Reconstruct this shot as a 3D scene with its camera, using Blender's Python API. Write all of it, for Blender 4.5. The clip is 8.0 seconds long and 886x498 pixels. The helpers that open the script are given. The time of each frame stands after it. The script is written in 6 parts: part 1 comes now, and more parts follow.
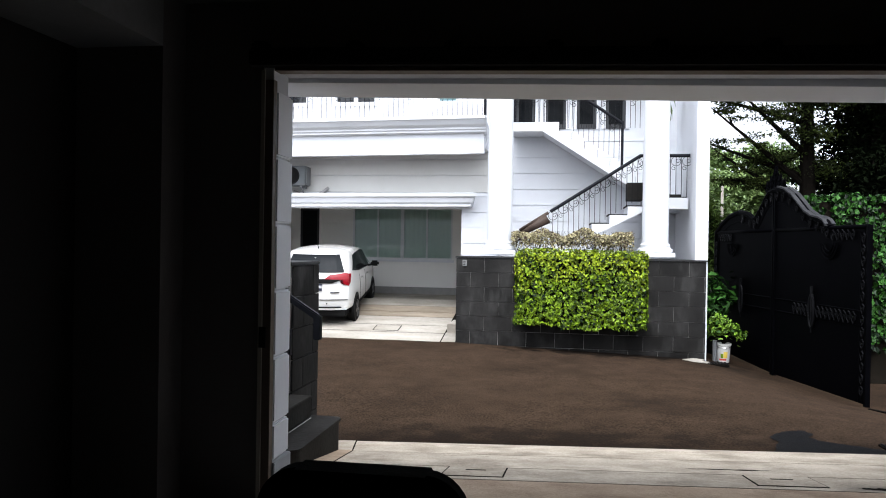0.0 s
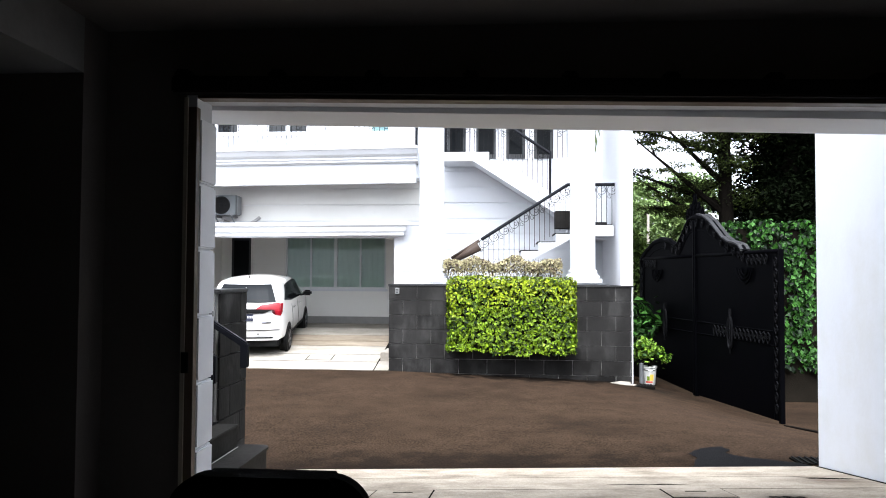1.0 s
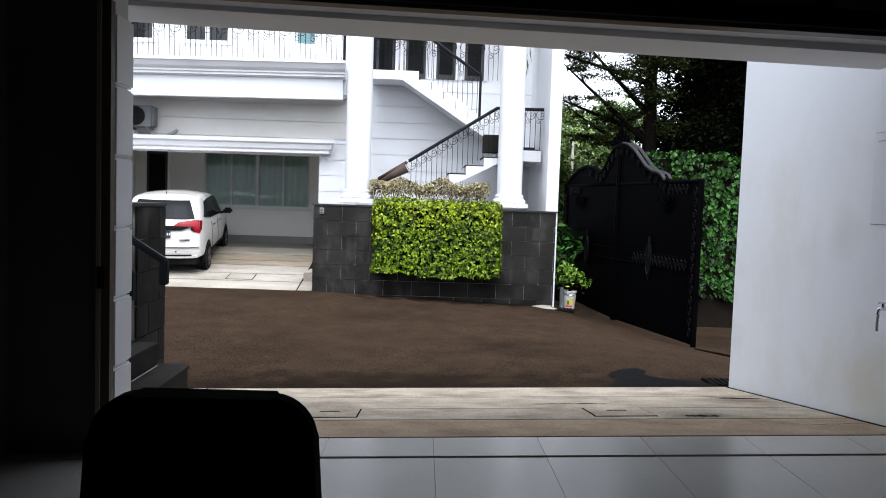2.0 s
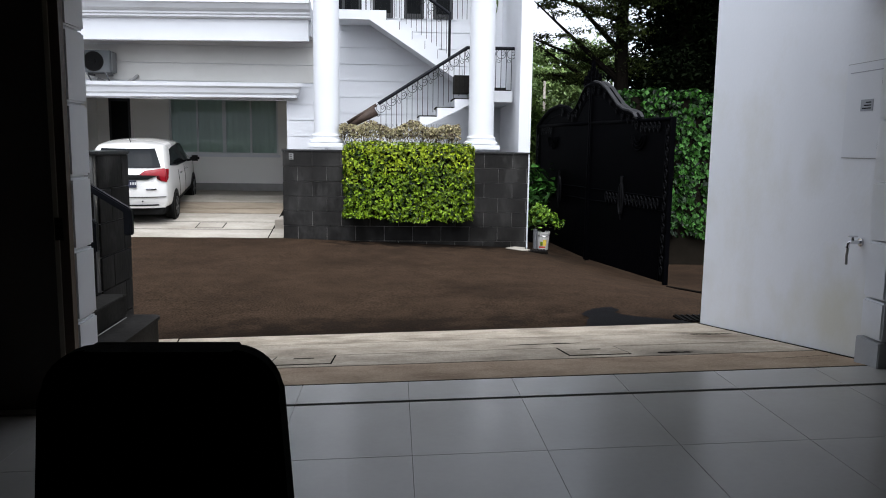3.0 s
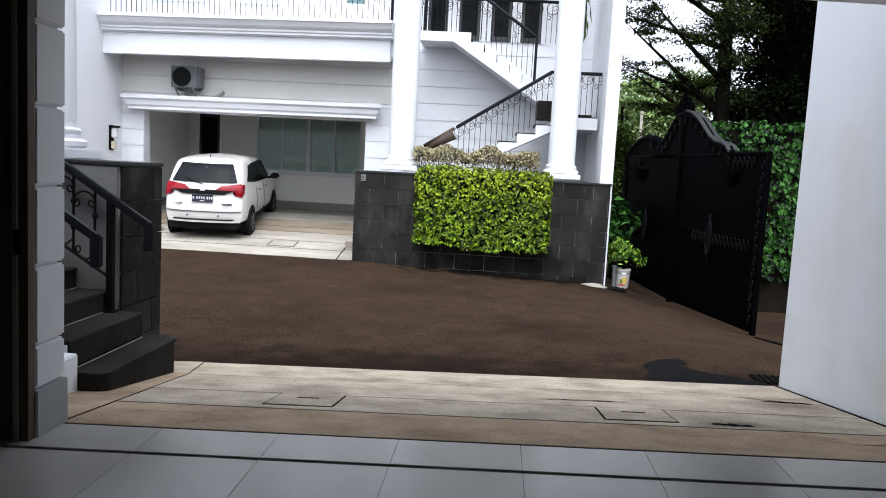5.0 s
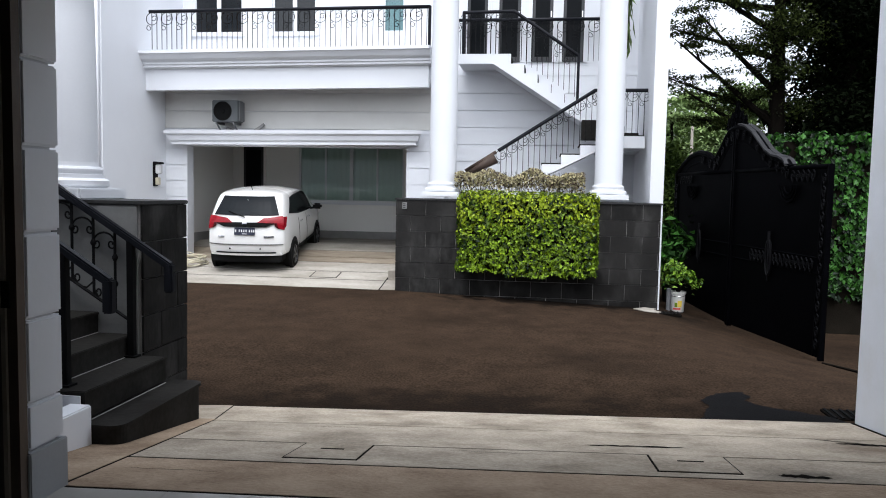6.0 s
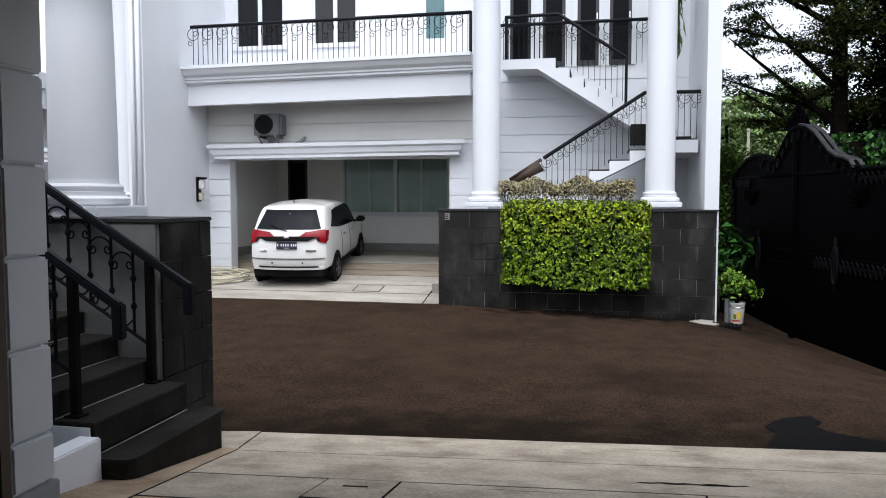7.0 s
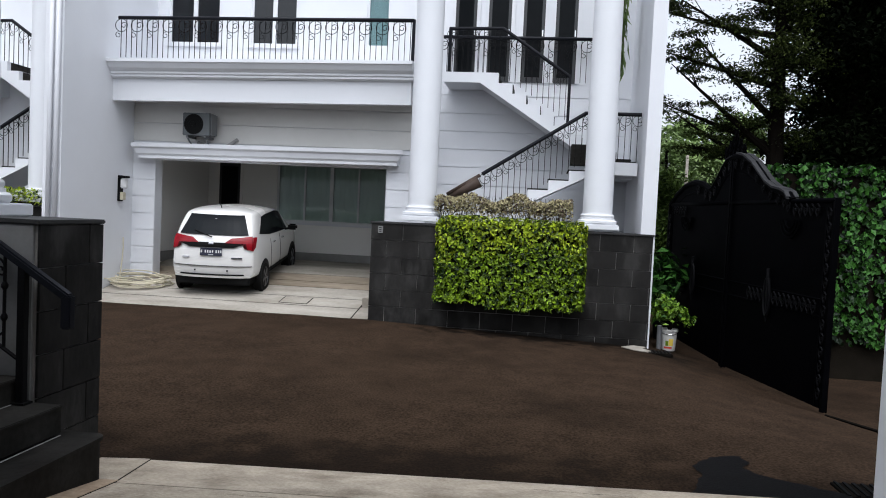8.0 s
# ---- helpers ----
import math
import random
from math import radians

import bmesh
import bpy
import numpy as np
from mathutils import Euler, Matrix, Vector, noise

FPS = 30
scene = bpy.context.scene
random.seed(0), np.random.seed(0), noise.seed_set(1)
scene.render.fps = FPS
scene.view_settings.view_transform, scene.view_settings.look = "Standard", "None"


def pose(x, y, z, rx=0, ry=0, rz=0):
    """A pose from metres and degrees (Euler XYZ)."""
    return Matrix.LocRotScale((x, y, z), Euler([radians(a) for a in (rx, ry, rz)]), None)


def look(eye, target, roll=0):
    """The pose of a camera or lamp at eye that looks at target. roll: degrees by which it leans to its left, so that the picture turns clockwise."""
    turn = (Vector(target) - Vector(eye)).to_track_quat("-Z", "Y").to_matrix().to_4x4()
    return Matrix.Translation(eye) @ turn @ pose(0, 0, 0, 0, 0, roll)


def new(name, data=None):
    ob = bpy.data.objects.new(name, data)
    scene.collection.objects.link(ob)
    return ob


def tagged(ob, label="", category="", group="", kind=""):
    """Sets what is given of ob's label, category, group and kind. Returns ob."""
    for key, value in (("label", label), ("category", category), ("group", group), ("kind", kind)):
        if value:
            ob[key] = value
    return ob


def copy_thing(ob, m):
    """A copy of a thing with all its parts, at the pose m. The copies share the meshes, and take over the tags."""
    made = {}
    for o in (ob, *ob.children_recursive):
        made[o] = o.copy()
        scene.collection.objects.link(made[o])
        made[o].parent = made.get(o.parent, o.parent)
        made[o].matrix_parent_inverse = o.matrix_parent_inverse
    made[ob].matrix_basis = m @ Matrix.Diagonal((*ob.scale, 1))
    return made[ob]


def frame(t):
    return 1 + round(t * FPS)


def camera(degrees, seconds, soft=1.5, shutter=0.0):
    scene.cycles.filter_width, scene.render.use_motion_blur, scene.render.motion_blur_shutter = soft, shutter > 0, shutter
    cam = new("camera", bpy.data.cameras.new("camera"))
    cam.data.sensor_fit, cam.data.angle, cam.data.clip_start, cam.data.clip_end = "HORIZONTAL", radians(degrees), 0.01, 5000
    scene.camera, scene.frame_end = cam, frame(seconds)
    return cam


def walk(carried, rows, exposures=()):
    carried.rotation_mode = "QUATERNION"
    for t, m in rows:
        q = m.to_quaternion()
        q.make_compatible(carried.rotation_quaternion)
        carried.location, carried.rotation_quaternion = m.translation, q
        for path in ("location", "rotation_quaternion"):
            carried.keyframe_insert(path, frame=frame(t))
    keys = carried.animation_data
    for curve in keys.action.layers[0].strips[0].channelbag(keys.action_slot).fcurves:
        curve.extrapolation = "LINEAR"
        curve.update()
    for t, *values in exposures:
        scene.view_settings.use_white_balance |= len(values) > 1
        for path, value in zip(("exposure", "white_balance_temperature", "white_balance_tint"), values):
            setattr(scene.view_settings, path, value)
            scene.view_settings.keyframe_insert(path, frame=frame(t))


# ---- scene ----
cam = camera(60.0, 8.0, 1.0)
PATH = [
    (0, (0.237, -0.024, 1.577), (-0.075, 1.951, 1.568), 0.9),
    (0.5, (0.275, -0.06, 1.575), (0.038, 1.926, 1.532), 0.0),
    (1, (0.347, -0.146, 1.534), (0.198, 1.847, 1.605), 0.3),
    (1.5, (0.282, -0.032, 1.52), (0.14, 1.963, 1.51), 1.9),
    (1.7, (0.273, -0.019, 1.512), (0.242, 1.979, 1.435), 2.2),
    (2.8, (0.229, 0.055, 1.488), (0.35, 2.042, 1.299), 1.5),
    (3, (0.281, 0.074, 1.488), (0.408, 2.052, 1.22), 0.8),
    (3.5, (0.488, 0.097, 1.505), (0.509, 2.085, 1.285), 2.2),
    (4, (0.597, 0.248, 1.505), (0.511, 2.236, 1.309), -0.2),
    (4.5, (0.742, 0.521, 1.505), (0.867, 2.506, 1.295), 3.1),
    (5, (0.828, 0.754, 1.483), (0.7, 2.739, 1.275), 3.1),
    (5.2, (0.868, 0.854, 1.505), (0.615, 2.83, 1.332), 1.2),
    (6.3, (0.944, 1.323, 1.523), (0.679, 3.299, 1.372), 1.1),
    (6.5, (0.94, 1.412, 1.517), (0.73, 3.393, 1.335), 1.5),
    (7, (1.011, 1.68, 1.54), (0.614, 3.635, 1.412), -0.0),
    (7.5, (1.094, 1.865, 1.535), (0.665, 3.816, 1.445), 0.4),
    (8, (1.11, 2.185, 1.569), (0.859, 4.167, 1.476), 2.7),
]
STOPS = [(0, 1.77), (0.5, 2.2), (1.0, 2.38), (1.5, 1.95), (2.8, 1.4), (3.0, 1.32), (3.5, 1.55), (4.5, 1.7), (5.2, 1.5), (6.5, 1.17), (7.0, 1.07), (7.5, 0.98), (8.0, 0.85)]
EXPOSURES = [(t, stops, 6050, 10) for t, stops in STOPS]
walk(cam, [(t, look(eye, target, roll)) for t, eye, target, roll in PATH], EXPOSURES)

# ---- world, sun, exposure ----
world = bpy.data.worlds.new("sky")
scene.world = world
world.use_nodes = True
wn, wl = world.node_tree.nodes, world.node_tree.links
sky = wn.new("ShaderNodeTexSky")
sky.sky_type, sky.sun_disc = "NISHITA", False
sky.sun_elevation, sky.sun_rotation = radians(63), radians(176)
sky.dust_density, sky.air_density = 4.0, 1.0
pale = wn.new("ShaderNodeHueSaturation")
pale.inputs["Saturation"].default_value = 0.2
wn["Background"].inputs["Strength"].default_value = 0.15
wl.new(sky.outputs[0], pale.inputs["Color"])
wl.new(pale.outputs[0], wn["Background"].inputs["Color"])
sun = new("sun", bpy.data.lights.new("sun", "SUN"))
sun.data.energy, sun.data.angle, sun.data.color = 0.5, radians(50), (1.0, 0.98, 0.95)
sun.matrix_basis = look((0, 0, 0), (-0.036, 0.51, -1.0))


# ---- materials ----
def material(name, a, b, scale=3.0, rough=0.6, bump=0.1, fine=60.0, metal=0.0, rand=0.0, island=0.0, spec=0.5, stretch=(1, 1, 1), dirt=None, dirt_amount=0.0, dirt_scale=0.8, coat=0.0, fa=0.45):
    """Two tones mixed by broad and fine noise in world space, with relief and per-piece variation."""
    m = bpy.data.materials.new(name)
    m.use_nodes = True
    n, l = m.node_tree.nodes, m.node_tree.links
    p = n["Principled BSDF"]
    geo = n.new("ShaderNodeNewGeometry")
    mp = n.new("ShaderNodeMapping")
    mp.inputs["Scale"].default_value = stretch
    l.new(geo.outputs["Position"], mp.inputs["Vector"])
    n1, n2 = n.new("ShaderNodeTexNoise"), n.new("ShaderNodeTexNoise")
    n1.inputs["Scale"].default_value, n1.inputs["Detail"].default_value = scale, 5
    n2.inputs["Scale"].default_value, n2.inputs["Detail"].default_value = fine, 6
    l.new(mp.outputs[0], n1.inputs["Vector"])
    l.new(mp.outputs[0], n2.inputs["Vector"])
    add = n.new("ShaderNodeMath")
    add.operation = "MULTIPLY_ADD"
    add.inputs[1].default_value = fa
    l.new(n2.outputs["Fac"], add.inputs[0])
    half = n.new("ShaderNodeMath")
    half.operation = "MULTIPLY_ADD"
    half.inputs[1].default_value, half.inputs[2].default_value = 1.3, -0.38 - 0.5 * (fa - 0.45)
    l.new(n1.outputs["Fac"], half.inputs[0])
    l.new(half.outputs[0], add.inputs[2])
    last = add.outputs[0]
    if rand or island:
        src = n.new("ShaderNodeObjectInfo").outputs["Random"] if rand else geo.outputs["Random Per Island"]
        r = n.new("ShaderNodeMath")
        r.operation = "MULTIPLY_ADD"
        r.inputs[1].default_value = rand or island
        l.new(src, r.inputs[0])
        off = n.new("ShaderNodeMath")
        off.operation = "SUBTRACT"
        off.inputs[1].default_value = 0.5 * (rand or island)
        l.new(last, off.inputs[0])
        l.new(off.outputs[0], r.inputs[2])
        last = r.outputs[0]
    mix = n.new("ShaderNodeMix")
    mix.data_type, mix.clamp_factor = "RGBA", True
    mix.inputs[6].default_value, mix.inputs[7].default_value = (*a, 1), (*b, 1)
    l.new(last, mix.inputs[0])
    out = mix.outputs[2]
    if dirt:
        n3 = n.new("ShaderNodeTexNoise")
        n3.inputs["Scale"].default_value, n3.inputs["Detail"].default_value = dirt_scale, 8
        n3.inputs["Roughness"].default_value = 0.65
        l.new(mp.outputs[0], n3.inputs["Vector"])
        ramp = n.new("ShaderNodeMapRange")
        ramp.inputs[1].default_value, ramp.inputs[2].default_value = 0.5, 0.78
        ramp.inputs[4].default_value = dirt_amount
        l.new(n3.outputs["Fac"], ramp.inputs[0])
        mix2 = n.new("ShaderNodeMix")
        mix2.data_type = "RGBA"
        l.new(ramp.outputs[0], mix2.inputs[0])
        l.new(out, mix2.inputs[6])
        mix2.inputs[7].default_value = (*dirt, 1)
        out = mix2.outputs[2]
    l.new(out, p.inputs["Base Color"])
    rr = n.new("ShaderNodeMapRange")
    rr.inputs[3].default_value, rr.inputs[4].default_value = max(0.03, rough - 0.1), min(1, rough + 0.1)
    l.new(n1.outputs["Fac"], rr.inputs[0])
    l.new(rr.outputs[0], p.inputs["Roughness"])
    p.inputs["Metallic"].default_value = metal
    p.inputs["Specular IOR Level"].default_value = spec
    p.inputs["Coat Weight"].default_value = coat
    if bump:
        bp = n.new("ShaderNodeBump")
        bp.inputs["Strength"].default_value, bp.inputs["Distance"].default_value = bump, 0.01
        l.new(n2.outputs["Fac"], bp.inputs["Height"])
        l.new(bp.outputs[0], p.inputs["Normal"])
    return m


def glass_material(name, colour, rough=0.02, alpha=0.25):
    """Tinted pane: clear transmission mixed with a mirror-like gloss by Fresnel."""
    m = bpy.data.materials.new(name)
    m.use_nodes = True
    n, l = m.node_tree.nodes, m.node_tree.links
    n.remove(n["Principled BSDF"])
    tr, gl, fr, mx = n.new("ShaderNodeBsdfTransparent"), n.new("ShaderNodeBsdfGlossy"), n.new("ShaderNodeFresnel"), n.new("ShaderNodeMixShader")
    tr.inputs[0].default_value = (*colour, 1)
    gl.inputs["Roughness"].default_value = rough
    fr.inputs["IOR"].default_value = 1.0 + 3 * alpha
    l.new(fr.outputs[0], mx.inputs[0])
    l.new(tr.outputs[0], mx.inputs[1])
    l.new(gl.outputs[0], mx.inputs[2])
    l.new(mx.outputs[0], n["Material Output"].inputs["Surface"])
    return m


M = dict(
    white=material("white_paint", (0.65, 0.662, 0.69), (0.72, 0.732, 0.76), 0.8, 0.6, 0.08, 40, dirt=(0.56, 0.56, 0.55), dirt_amount=0.22, dirt_scale=0.5),
    wall_right=material("white_stained_wall_paint", (0.76, 0.78, 0.82), (0.82, 0.84, 0.88), 0.9, 0.6, 0.1, 30, dirt=(0.62, 0.6, 0.5), dirt_amount=0.5, dirt_scale=0.7),
    cream=material("cream_wall_paint", (0.82, 0.81, 0.77), (0.87, 0.86, 0.82), 0.7, 0.7, 0.08, 50),
    pier=material("white_pier_paint", (0.83, 0.845, 0.875), (0.88, 0.895, 0.92), 0.9, 0.6, 0.08, 30),
    trim=material("white_gloss_trim", (0.65, 0.66, 0.685), (0.72, 0.73, 0.755), 1.0, 0.45, 0.05, 30, dirt=(0.36, 0.36, 0.35), dirt_amount=0.2, dirt_scale=1.2),
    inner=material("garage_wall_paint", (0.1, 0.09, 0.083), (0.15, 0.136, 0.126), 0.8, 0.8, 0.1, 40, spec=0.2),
    # darker copy of the garage paint, with the recess's shade in its colour
    inner_shaded=material("shaded_garage_paint", (0.018, 0.016, 0.015), (0.03, 0.027, 0.025), 0.8, 0.8, 0.1, 40, spec=0.1),
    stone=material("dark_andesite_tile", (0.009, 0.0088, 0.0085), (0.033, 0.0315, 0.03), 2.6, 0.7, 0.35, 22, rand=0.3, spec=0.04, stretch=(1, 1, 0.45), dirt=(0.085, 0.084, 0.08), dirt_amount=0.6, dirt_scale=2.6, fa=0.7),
    cap=material("dark_stone_cap", (0.025, 0.025, 0.025), (0.05, 0.05, 0.05), 3, 0.6, 0.2, 30, spec=0.12),
    step=material("brown_grey_andesite_step", (0.009, 0.0083, 0.0072), (0.036, 0.034, 0.0308), 2.5, 0.7, 0.25, 22, spec=0.08, dirt=(0.011, 0.008, 0.006), dirt_amount=0.7, dirt_scale=2, fa=0.8),
    grout=material("pale_grout", (0.2, 0.195, 0.185), (0.42, 0.41, 0.39), 6, 0.9, 0.3, 60),
    plaster=material("grey_plaster", (0.36, 0.37, 0.38), (0.44, 0.45, 0.46), 1.2, 0.75, 0.15, 40),
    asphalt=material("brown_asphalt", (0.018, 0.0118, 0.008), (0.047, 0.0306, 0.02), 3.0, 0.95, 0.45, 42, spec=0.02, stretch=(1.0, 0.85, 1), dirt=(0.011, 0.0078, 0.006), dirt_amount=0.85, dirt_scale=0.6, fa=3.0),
    wet=material("wet_asphalt", (0.004, 0.004, 0.0045), (0.009, 0.0085, 0.0085), 3, 0.8, 0.5, 60, spec=0.05),
    concrete=material("worn_concrete", (0.24, 0.2, 0.15), (0.6, 0.525, 0.42), 2.8, 0.85, 0.9, 38, rand=0.12, spec=0.12, stretch=(0.9, 1.15, 1), dirt=(0.11, 0.082, 0.055), dirt_amount=0.75, dirt_scale=2.2, fa=0.9),
    concrete_tan=material("rust_stained_concrete", (0.25, 0.178, 0.118), (0.5, 0.39, 0.28), 2.8, 0.85, 0.9, 38, spec=0.12, stretch=(0.9, 1.15, 1), dirt=(0.12, 0.07, 0.04), dirt_amount=0.7, dirt_scale=2.0, fa=0.9),
    concrete_far=material("pale_concrete", (0.22, 0.2, 0.168), (0.43, 0.4, 0.35), 1.6, 0.85, 0.5, 20, rand=0.25, spec=0.15, stretch=(0.7, 1.6, 1), dirt=(0.15, 0.115, 0.08), dirt_amount=0.6, dirt_scale=1.2, fa=0.8),
    concrete_brown=material("brown_stained_concrete", (0.15, 0.12, 0.088), (0.36, 0.305, 0.235), 1.6, 0.85, 0.5, 9, spec=0.15, stretch=(0.5, 2.0, 1), dirt=(0.1, 0.075, 0.05), dirt_amount=0.6, dirt_scale=1.2, fa=0.8),
    lens_dark=material("dark_red_lens", (0.03, 0.002, 0.003), (0.06, 0.004, 0.006), 12, 0.15, 0.0, 60, spec=0.3),
    dark_joint=material("dark_joint", (0.004, 0.0036, 0.003), (0.01, 0.0085, 0.007), 6, 0.9, 0.2, spec=0.02),
    tile=material("grey_porcelain_floor_tile", (0.42, 0.405, 0.37), (0.5, 0.483, 0.445), 1.5, 0.22, 0.0, 30, rand=0.25),
    iron=material("black_painted_iron", (0.004, 0.004, 0.0045), (0.009, 0.009, 0.0095), 4, 0.55, 0.15, 60, spec=0.06),
    gate=material("black_gate_paint", (0.0006, 0.0006, 0.0009), (0.0014, 0.0014, 0.002), 2, 0.5, 0.2, 40, spec=0.01, dirt=(0.003, 0.003, 0.0036), dirt_amount=0.35, dirt_scale=3),
    gate_worn=material("worn_grey_iron", (0.0012, 0.0012, 0.0016), (0.0085, 0.0085, 0.0095), 5, 0.5, 0.2, 60, spec=0.06),
    weathered=material("sky_sheen_grey_iron", (0.012, 0.012, 0.013), (0.04, 0.04, 0.042), 5, 0.6, 0.2, 60, spec=0.12),
    dark_plaster=material("dull_grey_plaster", (0.16, 0.16, 0.158), (0.24, 0.24, 0.235), 1.2, 0.8, 0.15, 40, dirt=(0.07, 0.068, 0.065), dirt_amount=0.5, dirt_scale=1.5),
    rail_top=material("black_handrail_paint", (0.006, 0.0065, 0.009), (0.012, 0.013, 0.017), 4, 0.4, 0.15, 60, spec=0.12),
    brown_wood=material("brown_wooden_handrail", (0.03, 0.02, 0.015), (0.075, 0.052, 0.04), 8, 0.6, 0.2, 60, spec=0.2),
    alu=material("grey_aluminium_frame", (0.66, 0.67, 0.67), (0.74, 0.75, 0.75), 3, 0.4, 0.05, 60),
    door=material("dark_grey_door", (0.02, 0.021, 0.023), (0.035, 0.036, 0.038), 2, 0.4, 0.1),
    room=material("dim_room_paint", (0.16, 0.17, 0.165), (0.22, 0.23, 0.225), 1, 0.9, 0.0),
    curtain=material("grey_green_curtain", (0.72, 0.78, 0.75), (0.82, 0.87, 0.84), 1.5, 0.9, 0.2, 20),
    car=material("white_car_paint", (0.71, 0.7, 0.675), (0.75, 0.74, 0.715), 0.8, 0.25, 0.0, 20, coat=0.6),
    black=material("black_plastic", (0.006, 0.006, 0.006), (0.012, 0.012, 0.012), 4, 0.6, 0.2, 80, spec=0.06),
    rubber=material("tyre_rubber", (0.008, 0.008, 0.008), (0.018, 0.017, 0.016), 6, 0.9, 0.3, 80, spec=0.05),
    rim=material("grey_wheel_rim", (0.08, 0.08, 0.085), (0.16, 0.16, 0.165), 6, 0.35, 0.05, 60, metal=0.7),
    red=material("red_lamp_lens", (0.16, 0.003, 0.008), (0.3, 0.006, 0.014), 12, 0.15, 0.0, 60, spec=0.3),
    clear=material("clear_lamp_lens", (0.55, 0.55, 0.55), (0.7, 0.7, 0.7), 12, 0.12, 0.0, 60),
    plate=material("dark_blue_plate", (0.012, 0.014, 0.03), (0.02, 0.022, 0.04), 8, 0.4, 0.0),
    chrome=material("chrome", (0.6, 0.6, 0.62), (0.7, 0.7, 0.72), 4, 0.12, 0.0, 60, metal=1.0),
    ac=material("grey_metal_housing", (0.09, 0.097, 0.102), (0.13, 0.138, 0.142), 2, 0.5, 0.05, spec=0.2),
    ac_side=material("dark_grey_housing", (0.1, 0.105, 0.11), (0.15, 0.155, 0.16), 2, 0.5, 0.05),
    pipe=material("grey_pipe_wrap", (0.22, 0.22, 0.21), (0.32, 0.31, 0.3), 6, 0.7, 0.2),
    hose=material("yellowed_hose", (0.46, 0.42, 0.3), (0.6, 0.55, 0.42), 6, 0.5, 0.1),
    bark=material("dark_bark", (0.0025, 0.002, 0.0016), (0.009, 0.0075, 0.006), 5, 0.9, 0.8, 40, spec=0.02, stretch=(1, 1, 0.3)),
    leaf=material("bright_hedge_leaf", (0.008, 0.026, 0.0015), (0.31, 0.4, 0.012), 2.0, 0.4, 0.1, 30, island=1.4, spec=0.28),
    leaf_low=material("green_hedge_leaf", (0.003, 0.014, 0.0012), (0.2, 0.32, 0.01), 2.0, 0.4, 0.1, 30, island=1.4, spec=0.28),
    dry_leaf=material("faded_shrub_leaf", (0.045, 0.026, 0.02), (0.4, 0.36, 0.2), 3.0, 0.6, 0.1, 30, island=1.3, spec=0.2),
    pot_leaf=material("pot_plant_leaf", (0.02, 0.065, 0.005), (0.2, 0.34, 0.03), 4.0, 0.45, 0.1, 30, island=1.0, spec=0.25),
    ivy=material("climbing_vine_leaf", (0.0015, 0.007, 0.001), (0.04, 0.125, 0.018), 1.6, 0.45, 0.1, 30, island=1.5, spec=0.18),
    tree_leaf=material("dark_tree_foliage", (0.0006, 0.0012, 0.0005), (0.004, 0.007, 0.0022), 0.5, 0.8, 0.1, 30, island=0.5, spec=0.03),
    olive_leaf=material("dark_olive_foliage", (0.0025, 0.005, 0.0012), (0.04, 0.055, 0.011), 0.7, 0.7, 0.1, 30, island=0.9, spec=0.08),
    mid_leaf=material("mid_green_foliage", (0.018, 0.036, 0.008), (0.12, 0.19, 0.035), 0.6, 0.7, 0.1, 30, island=0.8, spec=0.15),
    far_leaf=material("light_green_foliage", (0.07, 0.12, 0.03), (0.2, 0.29, 0.08), 0.5, 0.6, 0.1, 30, island=0.6),
    soil=material("dark_soil_and_leaf_shade", (0.008, 0.007, 0.005), (0.016, 0.013, 0.01), 6, 0.95, 0.5, spec=0.02),
    bucket=material("white_plastic_bucket", (0.66, 0.65, 0.62), (0.74, 0.73, 0.7), 5, 0.45, 0.05, dirt=(0.4, 0.36, 0.28), dirt_amount=0.4, dirt_scale=8),
    yellow=material("yellow_label", (0.7, 0.5, 0.06), (0.8, 0.6, 0.1), 5, 0.5, 0.0),
    red_label=material("red_label", (0.5, 0.05, 0.04), (0.6, 0.08, 0.05), 5, 0.5, 0.0),
    sticker=material("grey_sticker", (0.28, 0.3, 0.33), (0.36, 0.38, 0.42), 20, 0.5, 0.0),
    sheet=material("pale_box_cover", (0.7, 0.72, 0.76), (0.77, 0.79, 0.83), 2, 0.45, 0.02),
    brown=material("brown_door_track", (0.08, 0.055, 0.04), (0.13, 0.095, 0.07), 4, 0.5, 0.1),
    beige=material("beige_track_strip", (0.36, 0.32, 0.26), (0.44, 0.4, 0.33), 4, 0.5, 0.1),
    seat=material("black_upholstery", (0.004, 0.004, 0.004), (0.007, 0.007, 0.007), 6, 0.95, 0.3, 120, spec=0.02),
    bay=material("shaded_cream_render", (0.56, 0.55, 0.52), (0.64, 0.63, 0.6), 0.8, 0.7, 0.08, 45, dirt=(0.42, 0.41, 0.38), dirt_amount=0.35, dirt_scale=0.6),
    rear_glass=material("dark_reflecting_glass", (0.012, 0.014, 0.016), (0.018, 0.02, 0.022), 2, 0.04, 0.0, 20, spec=0.03),
    roof=material("grey_roof", (0.16, 0.15, 0.15), (0.22, 0.21, 0.2), 3, 0.8, 0.2),
)
M["pane"] = glass_material("green_grey_window_glass", (0.84, 0.9, 0.87), 0.02, 0.2)
M["dark_pane"] = glass_material("dark_upper_window_glass", (0.08, 0.15, 0.21), 0.03, 0.2)
M["teal_pane"] = glass_material("teal_window_glass", (0.52, 0.66, 0.69), 0.03, 0.2)
M["car_glass"] = material("dark_tinted_glass", (0.006, 0.007, 0.008), (0.01, 0.011, 0.012), 2, 0.03, 0.0, 20, spec=0.045)


